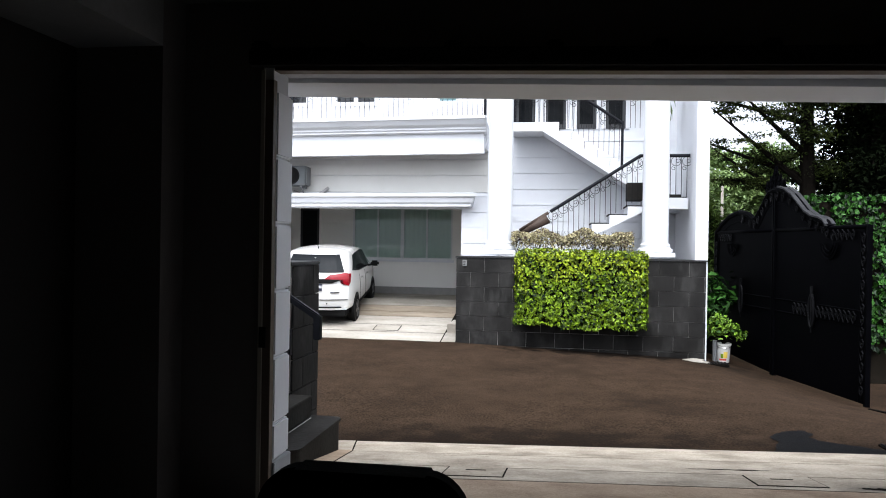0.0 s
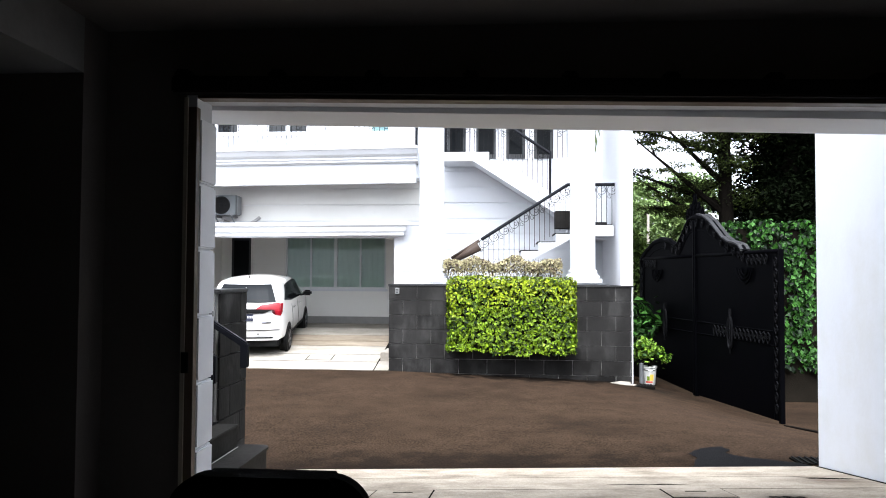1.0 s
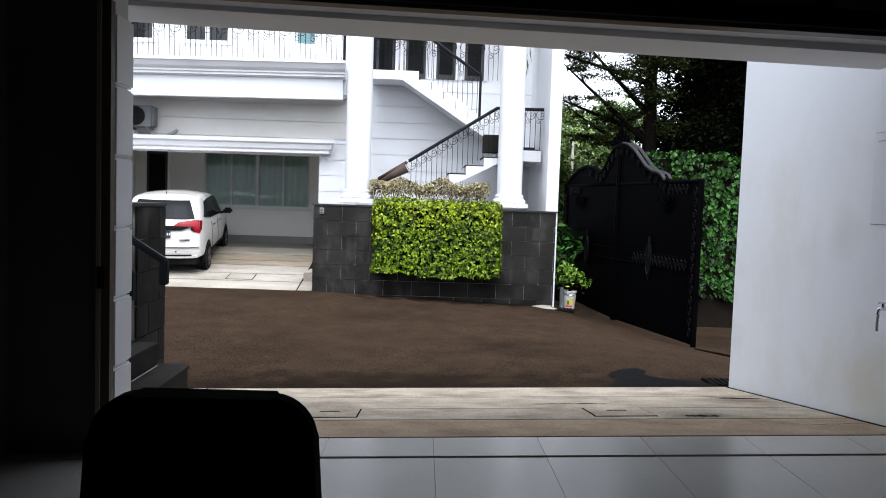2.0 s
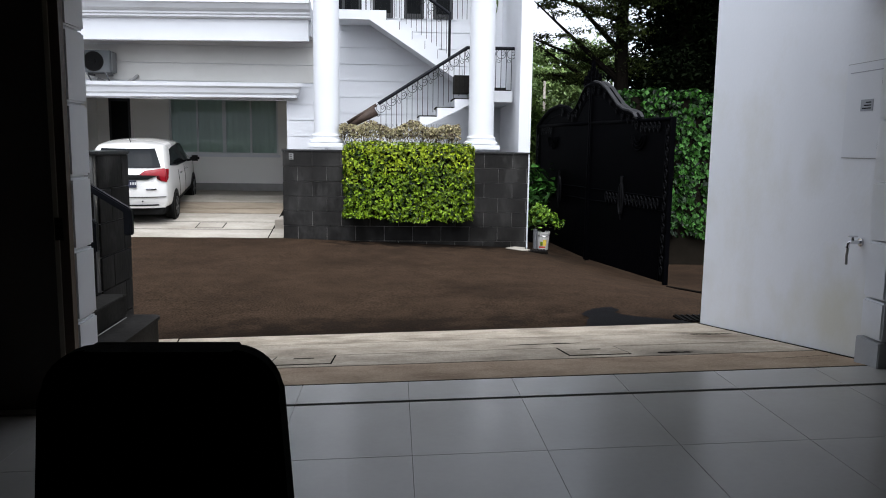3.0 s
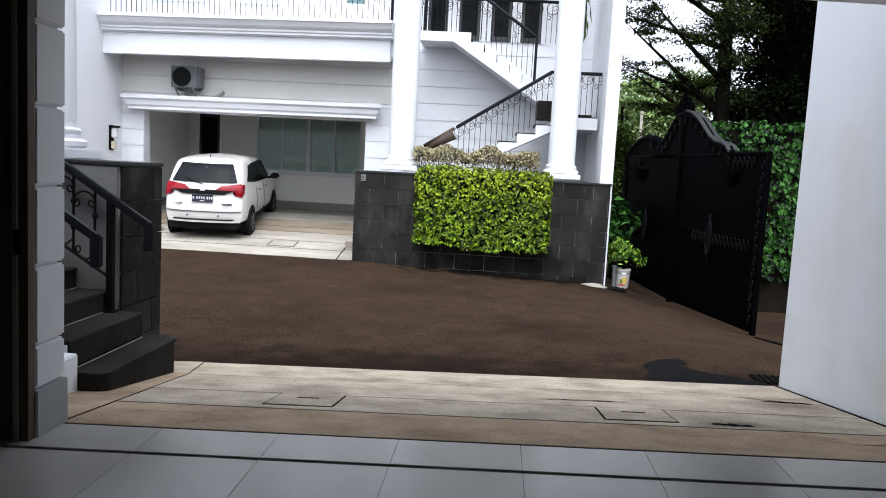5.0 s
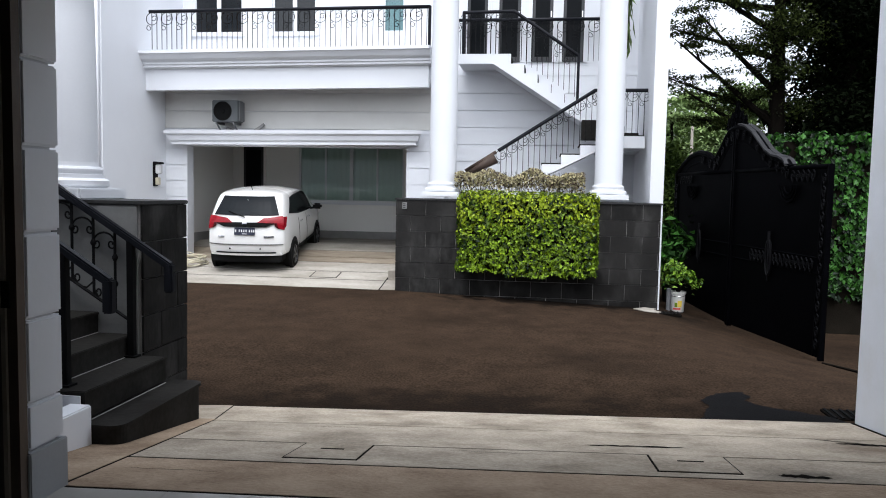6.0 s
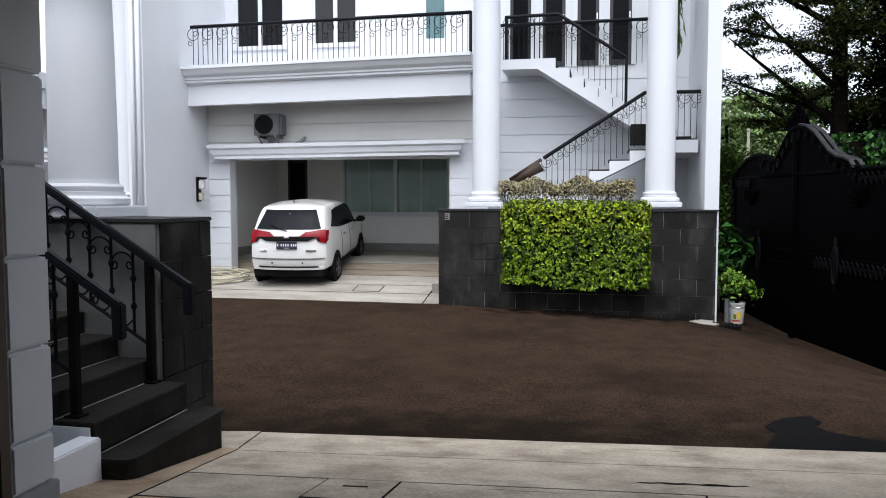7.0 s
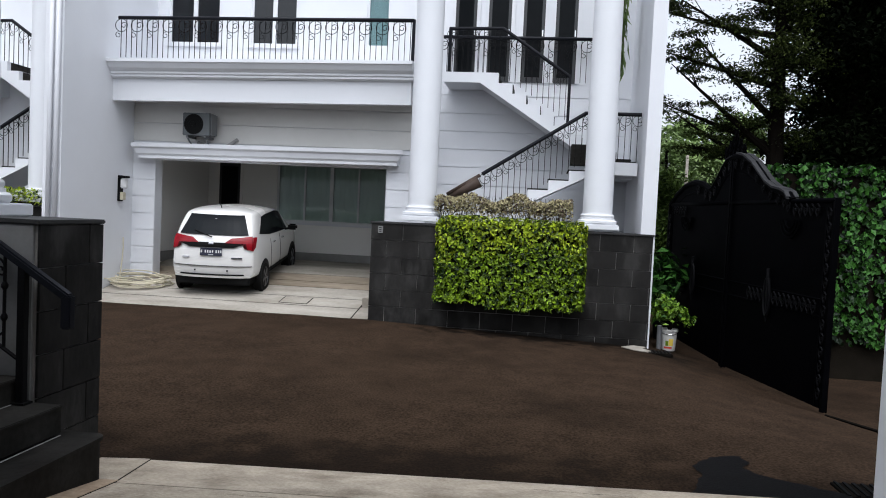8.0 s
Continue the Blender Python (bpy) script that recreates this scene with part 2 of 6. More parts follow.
def stain(m, centre, radii, colour, amount, soft=0.9):
    """Mixes a cloudy stain or painted shade with a soft outline round centre into a painted surface."""
    n, l = m.node_tree.nodes, m.node_tree.links
    p = n["Principled BSDF"]
    old = p.inputs["Base Color"].links[0].from_socket
    geo, mp, ln = n.new("ShaderNodeNewGeometry"), n.new("ShaderNodeMapping"), n.new("ShaderNodeVectorMath")
    mp.vector_type = "TEXTURE"
    mp.inputs["Location"].default_value, mp.inputs["Scale"].default_value = centre, radii
    ln.operation = "LENGTH"
    l.new(geo.outputs["Position"], mp.inputs["Vector"])
    l.new(mp.outputs[0], ln.inputs[0])
    tex, add, fall, mix = n.new("ShaderNodeTexNoise"), n.new("ShaderNodeMath"), n.new("ShaderNodeMapRange"), n.new("ShaderNodeMix")
    tex.inputs["Scale"].default_value, tex.inputs["Detail"].default_value = 3.0, 7
    l.new(geo.outputs["Position"], tex.inputs["Vector"])
    add.operation = "MULTIPLY_ADD"
    add.inputs[1].default_value = 1.5
    l.new(tex.outputs["Fac"], add.inputs[0])
    l.new(ln.outputs["Value"], add.inputs[2])
    fall.inputs[1].default_value, fall.inputs[2].default_value = 1.25 + soft / 2, 1.25 - soft / 2
    fall.inputs[4].default_value = amount
    l.new(add.outputs[0], fall.inputs[0])
    mix.data_type = "RGBA"
    l.new(fall.outputs[0], mix.inputs[0])
    l.new(old, mix.inputs[6])
    mix.inputs[7].default_value = (*colour, 1)
    l.new(mix.outputs[2], p.inputs["Base Color"])


stain(M["wall_right"], (3.57, 5.5, 0.2), (0.6, 0.95, 0.6), (0.6, 0.57, 0.38), 0.5)
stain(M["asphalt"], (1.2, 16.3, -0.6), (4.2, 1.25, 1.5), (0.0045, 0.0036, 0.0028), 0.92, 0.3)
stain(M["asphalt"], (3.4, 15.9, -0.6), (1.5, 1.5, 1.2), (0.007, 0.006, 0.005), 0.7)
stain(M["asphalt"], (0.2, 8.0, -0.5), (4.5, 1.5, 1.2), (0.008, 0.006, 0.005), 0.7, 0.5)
# planter foot: damp stone, with the deep shade below the hedge painted in
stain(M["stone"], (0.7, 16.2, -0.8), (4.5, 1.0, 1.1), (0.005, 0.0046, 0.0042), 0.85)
stain(M["concrete"], (2.5, 5.8, -0.15), (0.35, 0.3, 0.4), (0.03, 0.025, 0.02), 0.7)
stain(M["concrete"], (3.3, 6.75, -0.2), (0.4, 0.35, 0.4), (0.12, 0.08, 0.05), 0.7)
stain(M["wall_right"], (3.57, 5.95, 1.35), (0.6, 0.3, 0.28), (0.55, 0.53, 0.45), 0.3)


# ---- building helpers ----
T = Matrix.Translation


def world_of(ob):
    if ob.parent:
        return world_of(ob.parent) @ ob.matrix_parent_inverse @ ob.matrix_basis
    return ob.matrix_basis.copy()


def thing(name, base, label, category, group="", kind=""):
    ob = new(name)
    ob.empty_display_size = 0.1
    ob.matrix_basis = Matrix.Translation(base)
    return tagged(ob, label, category, group, kind)


def attach(ob, parent):
    ob.parent = parent
    ob.matrix_parent_inverse = world_of(parent).inverted()
    return ob


def finish(name, bm, mat, smooth=False):
    me = bpy.data.meshes.new(name)
    bmesh.ops.recalc_face_normals(bm, faces=bm.faces)
    if smooth:
        for e in bm.edges:
            if len(e.link_faces) == 2 and e.calc_face_angle(0) > 0.55:
                e.smooth = False
    bm.to_mesh(me)
    bm.free()
    me.materials.append(M[mat])
    if smooth:
        for p in me.polygons:
            p.use_smooth = True
    return me


def part(name, bm, mat, parent, label="", smooth=False):
    ob = attach(new(name, finish(name, bm, mat, smooth)), parent)
    return tagged(ob, label)


def solo(name, bm, mat, label, category, group="", kind="", smooth=False):
    return tagged(new(name, finish(name, bm, mat, smooth)), label, category, group, kind)


def B(*boxes, bevel=0.0, bm=None):
    """Boxes (x0, x1, y0, y1, z0, z1) in one bmesh, edges rounded by bevel."""
    bm = bm or bmesh.new()
    for x0, x1, y0, y1, z0, z1 in boxes:
        m = Matrix.Translation(((x0 + x1) / 2, (y0 + y1) / 2, (z0 + z1) / 2)) @ Matrix.Diagonal((x1 - x0, y1 - y0, z1 - z0, 1))
        made = bmesh.ops.create_cube(bm, size=1, matrix=m)
        if bevel:
            edges = {e for v in made["verts"] for e in v.link_edges}
            bmesh.ops.bevel(bm, geom=list(edges), offset=bevel, segments=2, affect="EDGES")
    return bm


def prism(bm, outline, axis, a, b):
    """Extrudes a closed outline of (u, v) along x, y or z from a to b."""
    put = {"x": lambda u, v, w: (w, u, v), "y": lambda u, v, w: (u, w, v), "z": lambda u, v, w: (u, v, w)}[axis]
    lo = [bm.verts.new(put(u, v, a)) for u, v in outline]
    hi = [bm.verts.new(put(u, v, b)) for u, v in outline]
    n = len(outline)
    bm.faces.new(lo)
    bm.faces.new(hi[::-1])
    for i in range(n):
        bm.faces.new((lo[i], lo[(i + 1) % n], hi[(i + 1) % n], hi[i]))
    return bm


def tube(bm, points, radius, sides=8, radius_end=None, closed=False):
    """A round bar along points, tapered from radius to radius_end."""
    pts = [Vector(p) for p in points]
    rings, last = [], None
    for i, p in enumerate(pts):
        d = (pts[min(i + 1, len(pts) - 1)] - pts[max(i - 1, 0)]).normalized()
        if last is None:
            u = d.orthogonal().normalized()
        else:
            u = (last - d * last.dot(d)).normalized()
        last = u
        v = d.cross(u)
        r = radius if radius_end is None else radius + (radius_end - radius) * i / max(1, len(pts) - 1)
        rings.append([bm.verts.new(p + r * (math.cos(2 * math.pi * k / sides) * u + math.sin(2 * math.pi * k / sides) * v)) for k in range(sides)])
    for a, b in zip(rings, rings[1:]):
        for k in range(sides):
            bm.faces.new((a[k], a[(k + 1) % sides], b[(k + 1) % sides], b[k]))
    bm.faces.new(rings[0][::-1])
    bm.faces.new(rings[-1])
    return bm


def lathe(bm, profile, centre, sides=32):
    """Turns a profile of (radius, height) round the vertical through centre."""
    cx, cy, cz = centre
    rings = [[bm.verts.new((cx + r * math.cos(2 * math.pi * k / sides), cy + r * math.sin(2 * math.pi * k / sides), cz + h)) for k in range(sides)] for r, h in profile]
    for a, b in zip(rings, rings[1:]):
        for k in range(sides):
            bm.faces.new((a[k], a[(k + 1) % sides], b[(k + 1) % sides], b[k]))
    bm.faces.new(rings[0][::-1])
    bm.faces.new(rings[-1])
    return bm


def spiral(c, r0, r1, a0, a1, n, plane):
    """Points of a scroll round c from radius r0 to r1 over the angles a0 to a1."""
    out = []
    for i in range(n + 1):
        f = i / n
        r, a = r0 + (r1 - r0) * f, radians(a0 + (a1 - a0) * f)
        out.append(plane(c[0] + r * math.cos(a), c[1] + r * math.sin(a)))
    return out


def leaves(name, mat, places, normals, size, parent=None, seed=1, width=0.55, label="", droop=0.3):
    """A mesh of many folded leaves at places, facing roughly along normals."""
    rng = np.random.default_rng(seed)
    p, nrm = np.asarray(places, float), np.asarray(normals, float)
    n = len(p)
    nrm = nrm + rng.normal(0, 0.45, (n, 3))
    nrm /= np.linalg.norm(nrm, axis=1)[:, None]
    d = rng.normal(0, 1, (n, 3)) - np.array([0, 0, droop * 3])
    d -= nrm * (d * nrm).sum(1)[:, None]
    d /= np.linalg.norm(d, axis=1)[:, None] + 1e-9
    s = np.cross(nrm, d)
    L = (size * rng.uniform(0.65, 1.3, n))[:, None]
    a, tip = p - d * L * 0.5, p + d * L * 0.5 - nrm * L * 0.12
    lft, rgt = p + s * L * width * 0.5 + nrm * L * 0.1, p - s * L * width * 0.5 + nrm * L * 0.1
    verts = np.stack([a, lft, tip, rgt], 1).reshape(-1, 3)
    k = 4 * np.arange(n)[:, None]
    faces = np.concatenate([k + [0, 1, 2], k + [0, 2, 3]], 0)
    me = bpy.data.meshes.new(name)
    me.from_pydata(verts.tolist(), [], faces.tolist())
    me.materials.append(M[mat])
    ob = new(name, me)
    if parent:
        attach(ob, parent)
    return tagged(ob, label)


def smoothstep(a, b, v):
    f = min(1, max(0, (v - a) / (b - a)))
    return f * f * (3 - 2 * f)


# ---- ground ----
def ground_z(x, y):
    u = min(1, max(0, (y - 8.2) / 8))
    near = -0.55 + 0.025 * min(6, max(0, x + 2))
    far = -0.49 - 0.035 * min(6, max(0, x + 2))
    return (1 - u) * near + u * far - 0.19 * min(2.5, max(0, x - 3.1)) * min(1, 1.5 * u)


def floor_z(x):
    return -0.035 + 0.03 * x


def ramp_z(x, y):
    """The drive in front of the garage, from the floor's edge down to the asphalt."""
    f = max(0, (y - 4.87) / 3.13)
    edge = -0.485 + 0.03 * x
    return floor_z(x) + (edge - floor_z(x)) * f


def far_ramp_z(x, y):
    return min(0.14, -0.49 + 0.17 * (y - 16.28))


def build_ground():
    xs = [-300, -120, -60, -30, -16] + [-12 + 0.5 * i for i in range(49)] + [16, 30, 60, 120, 300]
    ys = [-300, -120, -40, -10, 2] + [4 + 0.5 * i for i in range(33)] + [24, 30, 45, 80, 150, 400]
    bm = bmesh.new()
    grid = [[bm.verts.new((x, y, ground_z(x, y) + (0.006 * noise.noise((x * 1.3, y * 1.3, 0)) if -12 < x < 12 else 0))) for x in xs] for y in ys]
    for a, b in zip(grid, grid[1:]):
        for i in range(len(xs) - 1):
            bm.faces.new((a[i], a[i + 1], b[i + 1], b[i]))
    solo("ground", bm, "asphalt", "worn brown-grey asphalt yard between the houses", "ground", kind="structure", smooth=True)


build_ground()

# ---- garage that the walk starts in ----
DOOR_L, DOOR_R, WALL_IN, WALL_OUT = -1.57, 3.57, 4.6, 4.87
bm = B((-2.9, 4.0, -4.0, 4.86, -0.45, -0.2))
floor = solo("floor", bm, "ac_side", "grey porcelain tiled garage floor", "floor", kind="structure")
bm = prism(bmesh.new(), [(DOOR_L - 0.02, 2.675), (DOOR_R + 0.3, 2.566), (DOOR_R + 0.3, 4.4), (DOOR_L - 0.02, 4.4)], "y", WALL_IN, WALL_OUT)
# the long box beyond x -2.9 is unseen, added to block sky light
wall_front = solo("wall_front", B((-2.9, DOOR_L - 0.02, WALL_IN, WALL_OUT - 0.02, -0.6, 4.4), (DOOR_R + 0.3, 4.0, WALL_IN, WALL_OUT, -0.6, 4.4), (-14, -2.9, WALL_IN, WALL_OUT, -0.6, 4.4), bm=bm), "white", "white painted wall round the garage opening", "wall", kind="structure")
solo("wall_west", B((-2.9, -2.75, -4.0, WALL_IN, -0.3, 3.4)), "inner_shaded", "dim plain garage side wall", "wall", kind="structure")
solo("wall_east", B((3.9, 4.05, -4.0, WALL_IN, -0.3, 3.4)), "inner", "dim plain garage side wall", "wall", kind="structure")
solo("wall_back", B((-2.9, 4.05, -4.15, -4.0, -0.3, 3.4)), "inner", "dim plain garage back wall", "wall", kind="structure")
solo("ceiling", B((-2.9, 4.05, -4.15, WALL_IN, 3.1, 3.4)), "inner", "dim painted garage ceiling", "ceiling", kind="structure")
# paler than the walls: light bounced off the floor is put into its colour
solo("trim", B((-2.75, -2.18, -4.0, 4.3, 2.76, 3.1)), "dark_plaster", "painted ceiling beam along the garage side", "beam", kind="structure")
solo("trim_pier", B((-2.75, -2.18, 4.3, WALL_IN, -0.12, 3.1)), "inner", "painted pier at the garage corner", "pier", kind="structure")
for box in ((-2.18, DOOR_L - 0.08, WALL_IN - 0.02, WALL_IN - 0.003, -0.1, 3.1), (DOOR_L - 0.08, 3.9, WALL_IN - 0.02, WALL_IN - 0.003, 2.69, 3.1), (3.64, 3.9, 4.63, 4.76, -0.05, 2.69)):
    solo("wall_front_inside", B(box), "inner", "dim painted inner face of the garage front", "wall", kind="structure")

# canopy over the garage opening
def canopy(name, x0, x1, y_wall, z0, sign, label, deep=1.0, fall=0.0, mat="trim"):
    """A moulded hood; sign tells which way it stands out from the wall, fall how much lower its end is."""
    prof = [(0, 0), (0.5, 0), (0.5, 0.06), (0.56, 0.1), (0.6, 0.2), (0.68, 0.24), (0.68, 0.32), (0, 0.36)]
    bm = bmesh.new()
    ends = []
    for end, way in ((x0, 1), (x1, -1)):
        ends.append([bm.verts.new((end + way * 0.75 * (0.68 - a) * (a > 0) + way * 0.13 * (a == 0), y_wall + sign * a * deep, z0 + b - (fall if way < 0 else 0))) for a, b in prof])
    n = len(prof)
    bm.faces.new(ends[0])
    bm.faces.new(ends[1][::-1])
    for i in range(n):
        bm.faces.new((ends[0][i], ends[0][(i + 1) % n], ends[1][(i + 1) % n], ends[1][i]))
    return solo(name, bm, mat, label, "canopy", kind="structure")


canopy("trim_hood", -1.95, 3.57, WALL_OUT, 2.652, 1, "white moulded hood over the garage opening", 1.0, 0.128, "pier")

# party wall on the right of the drive
wall_right = solo("wall_right", B((3.57, 3.9, WALL_OUT, 7.97, -1.2, 4.6), bevel=0.01), "wall_right", "white painted party wall with faint yellow stains", "wall", kind="structure")
# added out of view as a light blocker, low enough to leave the yard bright
solo("roof", B((-14, 4.2, -4.3, 5.2, 4.4, 4.65)), "roof", "unseen flat grey roof added over the garage house", "roof", kind="structure")

# ---- opposite house ----
PX0, PX1, PY, PZ = -2.03, 3.1, 16.23, 1.36
# the carport bay stands forward of the stair bay; X_C is where its opening begins
X_L, X_C, X_R, X_B, Y_C, Y_W = -7.95, -7.42, -2.215, -1.35, 18.3, 19.2


def opposite_shell():
    solo("wall_house", B((X_B, 3.1, Y_W, Y_W + 0.3, -1.2, 8.2), (X_L - 0.35, X_L, Y_W, Y_W + 0.3, -1.2, 8.2), (X_L, X_B, Y_W, Y_W + 0.3, 4.3, 5.2), (X_L, X_B, Y_W, Y_W + 0.3, 7.0, 8.2),
                             (X_L, -7.68, Y_W, Y_W + 0.3, 5.2, 7.0), (-6.43, -5.7, Y_W, Y_W + 0.3, 5.2, 7.0), (-4.6, -3.0, Y_W, Y_W + 0.3, 5.2, 7.0), (-2.47, X_B, Y_W, Y_W + 0.3, 5.2, 7.0)),
         "white", "white rendered house front with fine grooves", "wall", kind="structure")
    solo("wall_bay", B((X_L, X_C, Y_C, Y_C + 0.3, -1.2, 3.82), (X_R, X_B, Y_C, Y_C + 0.3, -1.2, 3.82), (X_C, X_R, Y_C, Y_C + 0.3, 2.465, 3.82), (X_B - 0.15, X_B - 0.002, Y_C + 0.3, Y_W, -1.2, 3.82)),
         "white", "white rendered wall round the carport opening", "wall", kind="structure")
    solo("wall_carport", B((X_L - 0.3, -0.1, 22.2, 22.4, -0.5, 1.15), (X_L - 0.3, -6.01, 22.2, 22.4, 1.15, 3.2), (-3.0, -0.1, 22.2, 22.4, 1.15, 3.2), (-6.01, -3.0, 22.2, 22.4, 2.7, 3.2)), "cream", "cream painted carport back wall", "wall", kind="structure")
    solo("wall_carport_side", B((X_L - 0.3, X_L, Y_C + 0.9, 22.2, -0.5, 3.2), (X_L - 0.006, X_L + 0.004, Y_C + 0.302, Y_C + 0.9, -0.5, 3.2), (-0.4, -0.1, Y_W + 0.3, 22.2, -0.5, 3.2)), "cream", "cream painted carport side wall", "wall", kind="structure")
    solo("ceiling_carport", B((X_L - 0.3, X_B - 0.16, Y_C + 0.3, 22.4, 3.2, 3.4), (X_B - 0.16, -0.1, Y_W + 0.3, 22.4, 3.2, 3.4)), "white", "white carport ceiling", "ceiling", kind="structure")
    solo("wall_party", B((2.88, 3.13, 16.25, 19.2, -1.2, 8.2)), "white", "white party wall at the end of the house", "wall", kind="structure")
    solo("wall_party_far", B((X_L - 0.37, X_L, 15.7, 19.2, -1.2, 8.2)), "white", "white party wall beside the drive", "wall", kind="structure")
    # added out of view, set back so that sky light reaches the upper wall
    solo("roof_house", B((-20, 3.6, 19.1, 26, 8.2, 8.5)), "roof", "unseen flat grey roof added to the white house", "roof", kind="structure")
    solo("wall_house_side", B((2.9, 3.2, Y_W + 0.3, 25.8, -1.2, 8.2)), "white", "white side wall of the house", "wall", kind="structure")
    solo("floor_balcony", B((X_L, -1.56, 17.56, 19.2, 3.82, 4.42)), "white", "white balcony slab and soffit", "floor", kind="structure")
    slope = T((-4.7, 0, 0)) @ pose(0, 0, 0, 0, -0.7, 0) @ T((4.7, 0, 0))
    solo("trim_balcony", B((X_L, -1.56, 17.4, 17.57, 3.655, 4.11)), "white", "plain white beam along the balcony edge", "beam", kind="structure").data.transform(slope)
    prof = [(17.56, 4.11), (17.36, 4.11), (17.34, 4.13), (17.3, 4.14), (17.3, 4.18), (17.27, 4.2), (17.27, 4.24), (17.19, 4.3), (17.13, 4.4), (17.1, 4.41), (17.1, 4.475), (17.56, 4.475)]
    solo("trim_cornice", prism(bmesh.new(), prof, "x", X_L, -1.5), "trim", "stepped white cornice along the balcony", "cornice", kind="structure").data.transform(slope)
    # the neighbouring house repeats the same front
    solo("wall_neighbour", B((-20, X_L - 0.37, Y_W, Y_W + 0.3, -1.2, 8.2)), "white", "white rendered front of the neighbouring house", "wall", kind="structure")
    solo("floor_balcony_neighbour", B((-20, -11.66, 17.56, 19.2, 3.82, 4.42)), "white", "white balcony slab of the neighbouring house", "floor", kind="structure")
    solo("trim_balcony_neighbour", B((-20, -11.66, 17.4, 17.57, 3.655, 4.11)), "white", "plain white beam along the neighbouring balcony", "beam", kind="structure")
    solo("trim_cornice_neighbour", prism(bmesh.new(), prof, "x", -20, -11.6), "trim", "stepped white cornice along the neighbouring balcony", "cornice", kind="structure")
    canopy("trim_hood_neighbour", -20, -11.8, Y_C, 2.45, -1, "white moulded hood of the neighbouring house", 0.6)
    canopy("trim_hood_far", -7.8, -1.82, Y_C, 2.47, -1, "white moulded hood over the carport opening", 0.6, -0.04)


opposite_shell()
solo("floor_carport", B((X_L, -0.4, 20.0, 22.2, -0.3, 0.135)), "concrete_far", "pale concrete carport floor", "floor", kind="structure")


def column(x, y, z, top=8.2):
    c = thing("column", (x, y, z), "round white column with a moulded base on the planter", "column", "columns of the houses")
    part("base", B((x - 0.37, x + 0.37, y - 0.36, y + 0.36, z, z + 0.1), bevel=0.012), "white", c)
    part("moulding", lathe(bmesh.new(), [(0.34, 0.1), (0.36, 0.12), (0.36, 0.16), (0.34, 0.18), (0.318, 0.182), (0.318, 0.215), (0.3, 0.217), (0.308, 0.235), (0.308, 0.26), (0.295, 0.28), (0.276, 0.282), (0.272, 0.32)], (x, y, z)), "white", c, smooth=True)
    part("shaft", lathe(bmesh.new(), [(0.27, 0.32), (0.268, 0.35 * (top - z)), (0.258, 0.7 * (top - z)), (0.25, top - z - 0.3), (0.36, top - z - 0.1), (0.36, top - z)], (x, y, z), 40), "white", c, smooth=True)
    return c


COL = column(-1.155, 16.6, PZ + 0.04)
for cx, cy in ((2.12, 16.6), (-8.93, 16.6)):
    copy_thing(COL, Matrix.Translation((cx, cy, PZ + 0.04)))
column(-3.25, 7.45, 1.39, 3.6)


def share(name, mesh, parent, m, label=""):
    """One more object on a mesh that is already there, under parent, at the world pose m."""
    ob = new(name, mesh)
    ob.parent = parent
    ob.matrix_parent_inverse = world_of(parent).inverted()
    ob.matrix_basis = m
    return tagged(ob, label)



# ---- planters and their stone tiles ----
def planter(name, x0, x1, y0, y1, z1, label):
    p = thing(name, ((x0 + x1) / 2, (y0 + y1) / 2, -0.7), label, "planter", kind="structure")
    part("core", B((x0 + 0.014, x1 - 0.014, y0 + 0.014, y1 - 0.002, -1.2, z1)), "grout", p)
    part("cap", B((x0 - 0.025, x1 + 0.025, y0 - 0.025, y1 + 0.01, z1, z1 + 0.035), bevel=0.008), "cap", p)
    return p


PLANTER = planter("planter_wall", PX0, PX1, PY, 17.0, PZ - 0.035, "dark stone-tiled planter wall below the white columns")
PLANTER_L = planter("planter_wall_far", -14.0, -8.3, PY, 17.0, PZ - 0.035, "dark stone-tiled planter wall of the neighbouring house")
OURS = planter("planter_wall_near", -9.0, -2.39, 7.17, 7.96, 1.355, "dark stone-tiled planter wall beside the steps")
part("inner_face", B((-9.0, -2.42, 7.155, 7.18, 0.0, 1.35)), "dark_plaster", OURS, "plain grey plastered inner face")

TILE_W, TILE_H = 0.6, 0.31


def tile_mesh(w, h, t):
    return finish("stone_tile", B((0, w, 0, t, 0, h), bevel=0.003), "stone")


FULL, HALF = tile_mesh(TILE_W - 0.008, TILE_H - 0.008, 0.02), tile_mesh(TILE_W / 2 - 0.008, TILE_H - 0.008, 0.02)
rng = random.Random(4)


def stone_rows(parent, along, a, b, fixed, z_top, rows, turn):
    """Courses of stone tiles from a to b; along is the axis, turn the tiles' facing."""
    for r in range(rows):
        u, first = a, True
        while u < b - 0.02:
            wide = TILE_W / 2 if (first and r % 2) else TILE_W
            first = False
            wide = min(wide, b - u)
            me = FULL if wide > TILE_W - 0.01 else HALF
            sx = 1 if wide in (TILE_W, TILE_W / 2) else (wide - 0.008) / ((TILE_W if me is FULL else TILE_W / 2) - 0.008)
            z = z_top - (r + 1) * TILE_H
            off = rng.uniform(-0.0025, 0.0025)
            place = (u + 0.004, fixed + off, z + 0.004) if along == "x" else (fixed + off, u + 0.004, z + 0.004)
            m = T(place) @ pose(0, 0, 0, 0, 0, turn) @ Matrix.Diagonal((sx, 1, 1, 1))
            share("stone_tile", me, parent, m)
            u += wide


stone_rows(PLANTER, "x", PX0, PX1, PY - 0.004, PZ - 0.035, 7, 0)
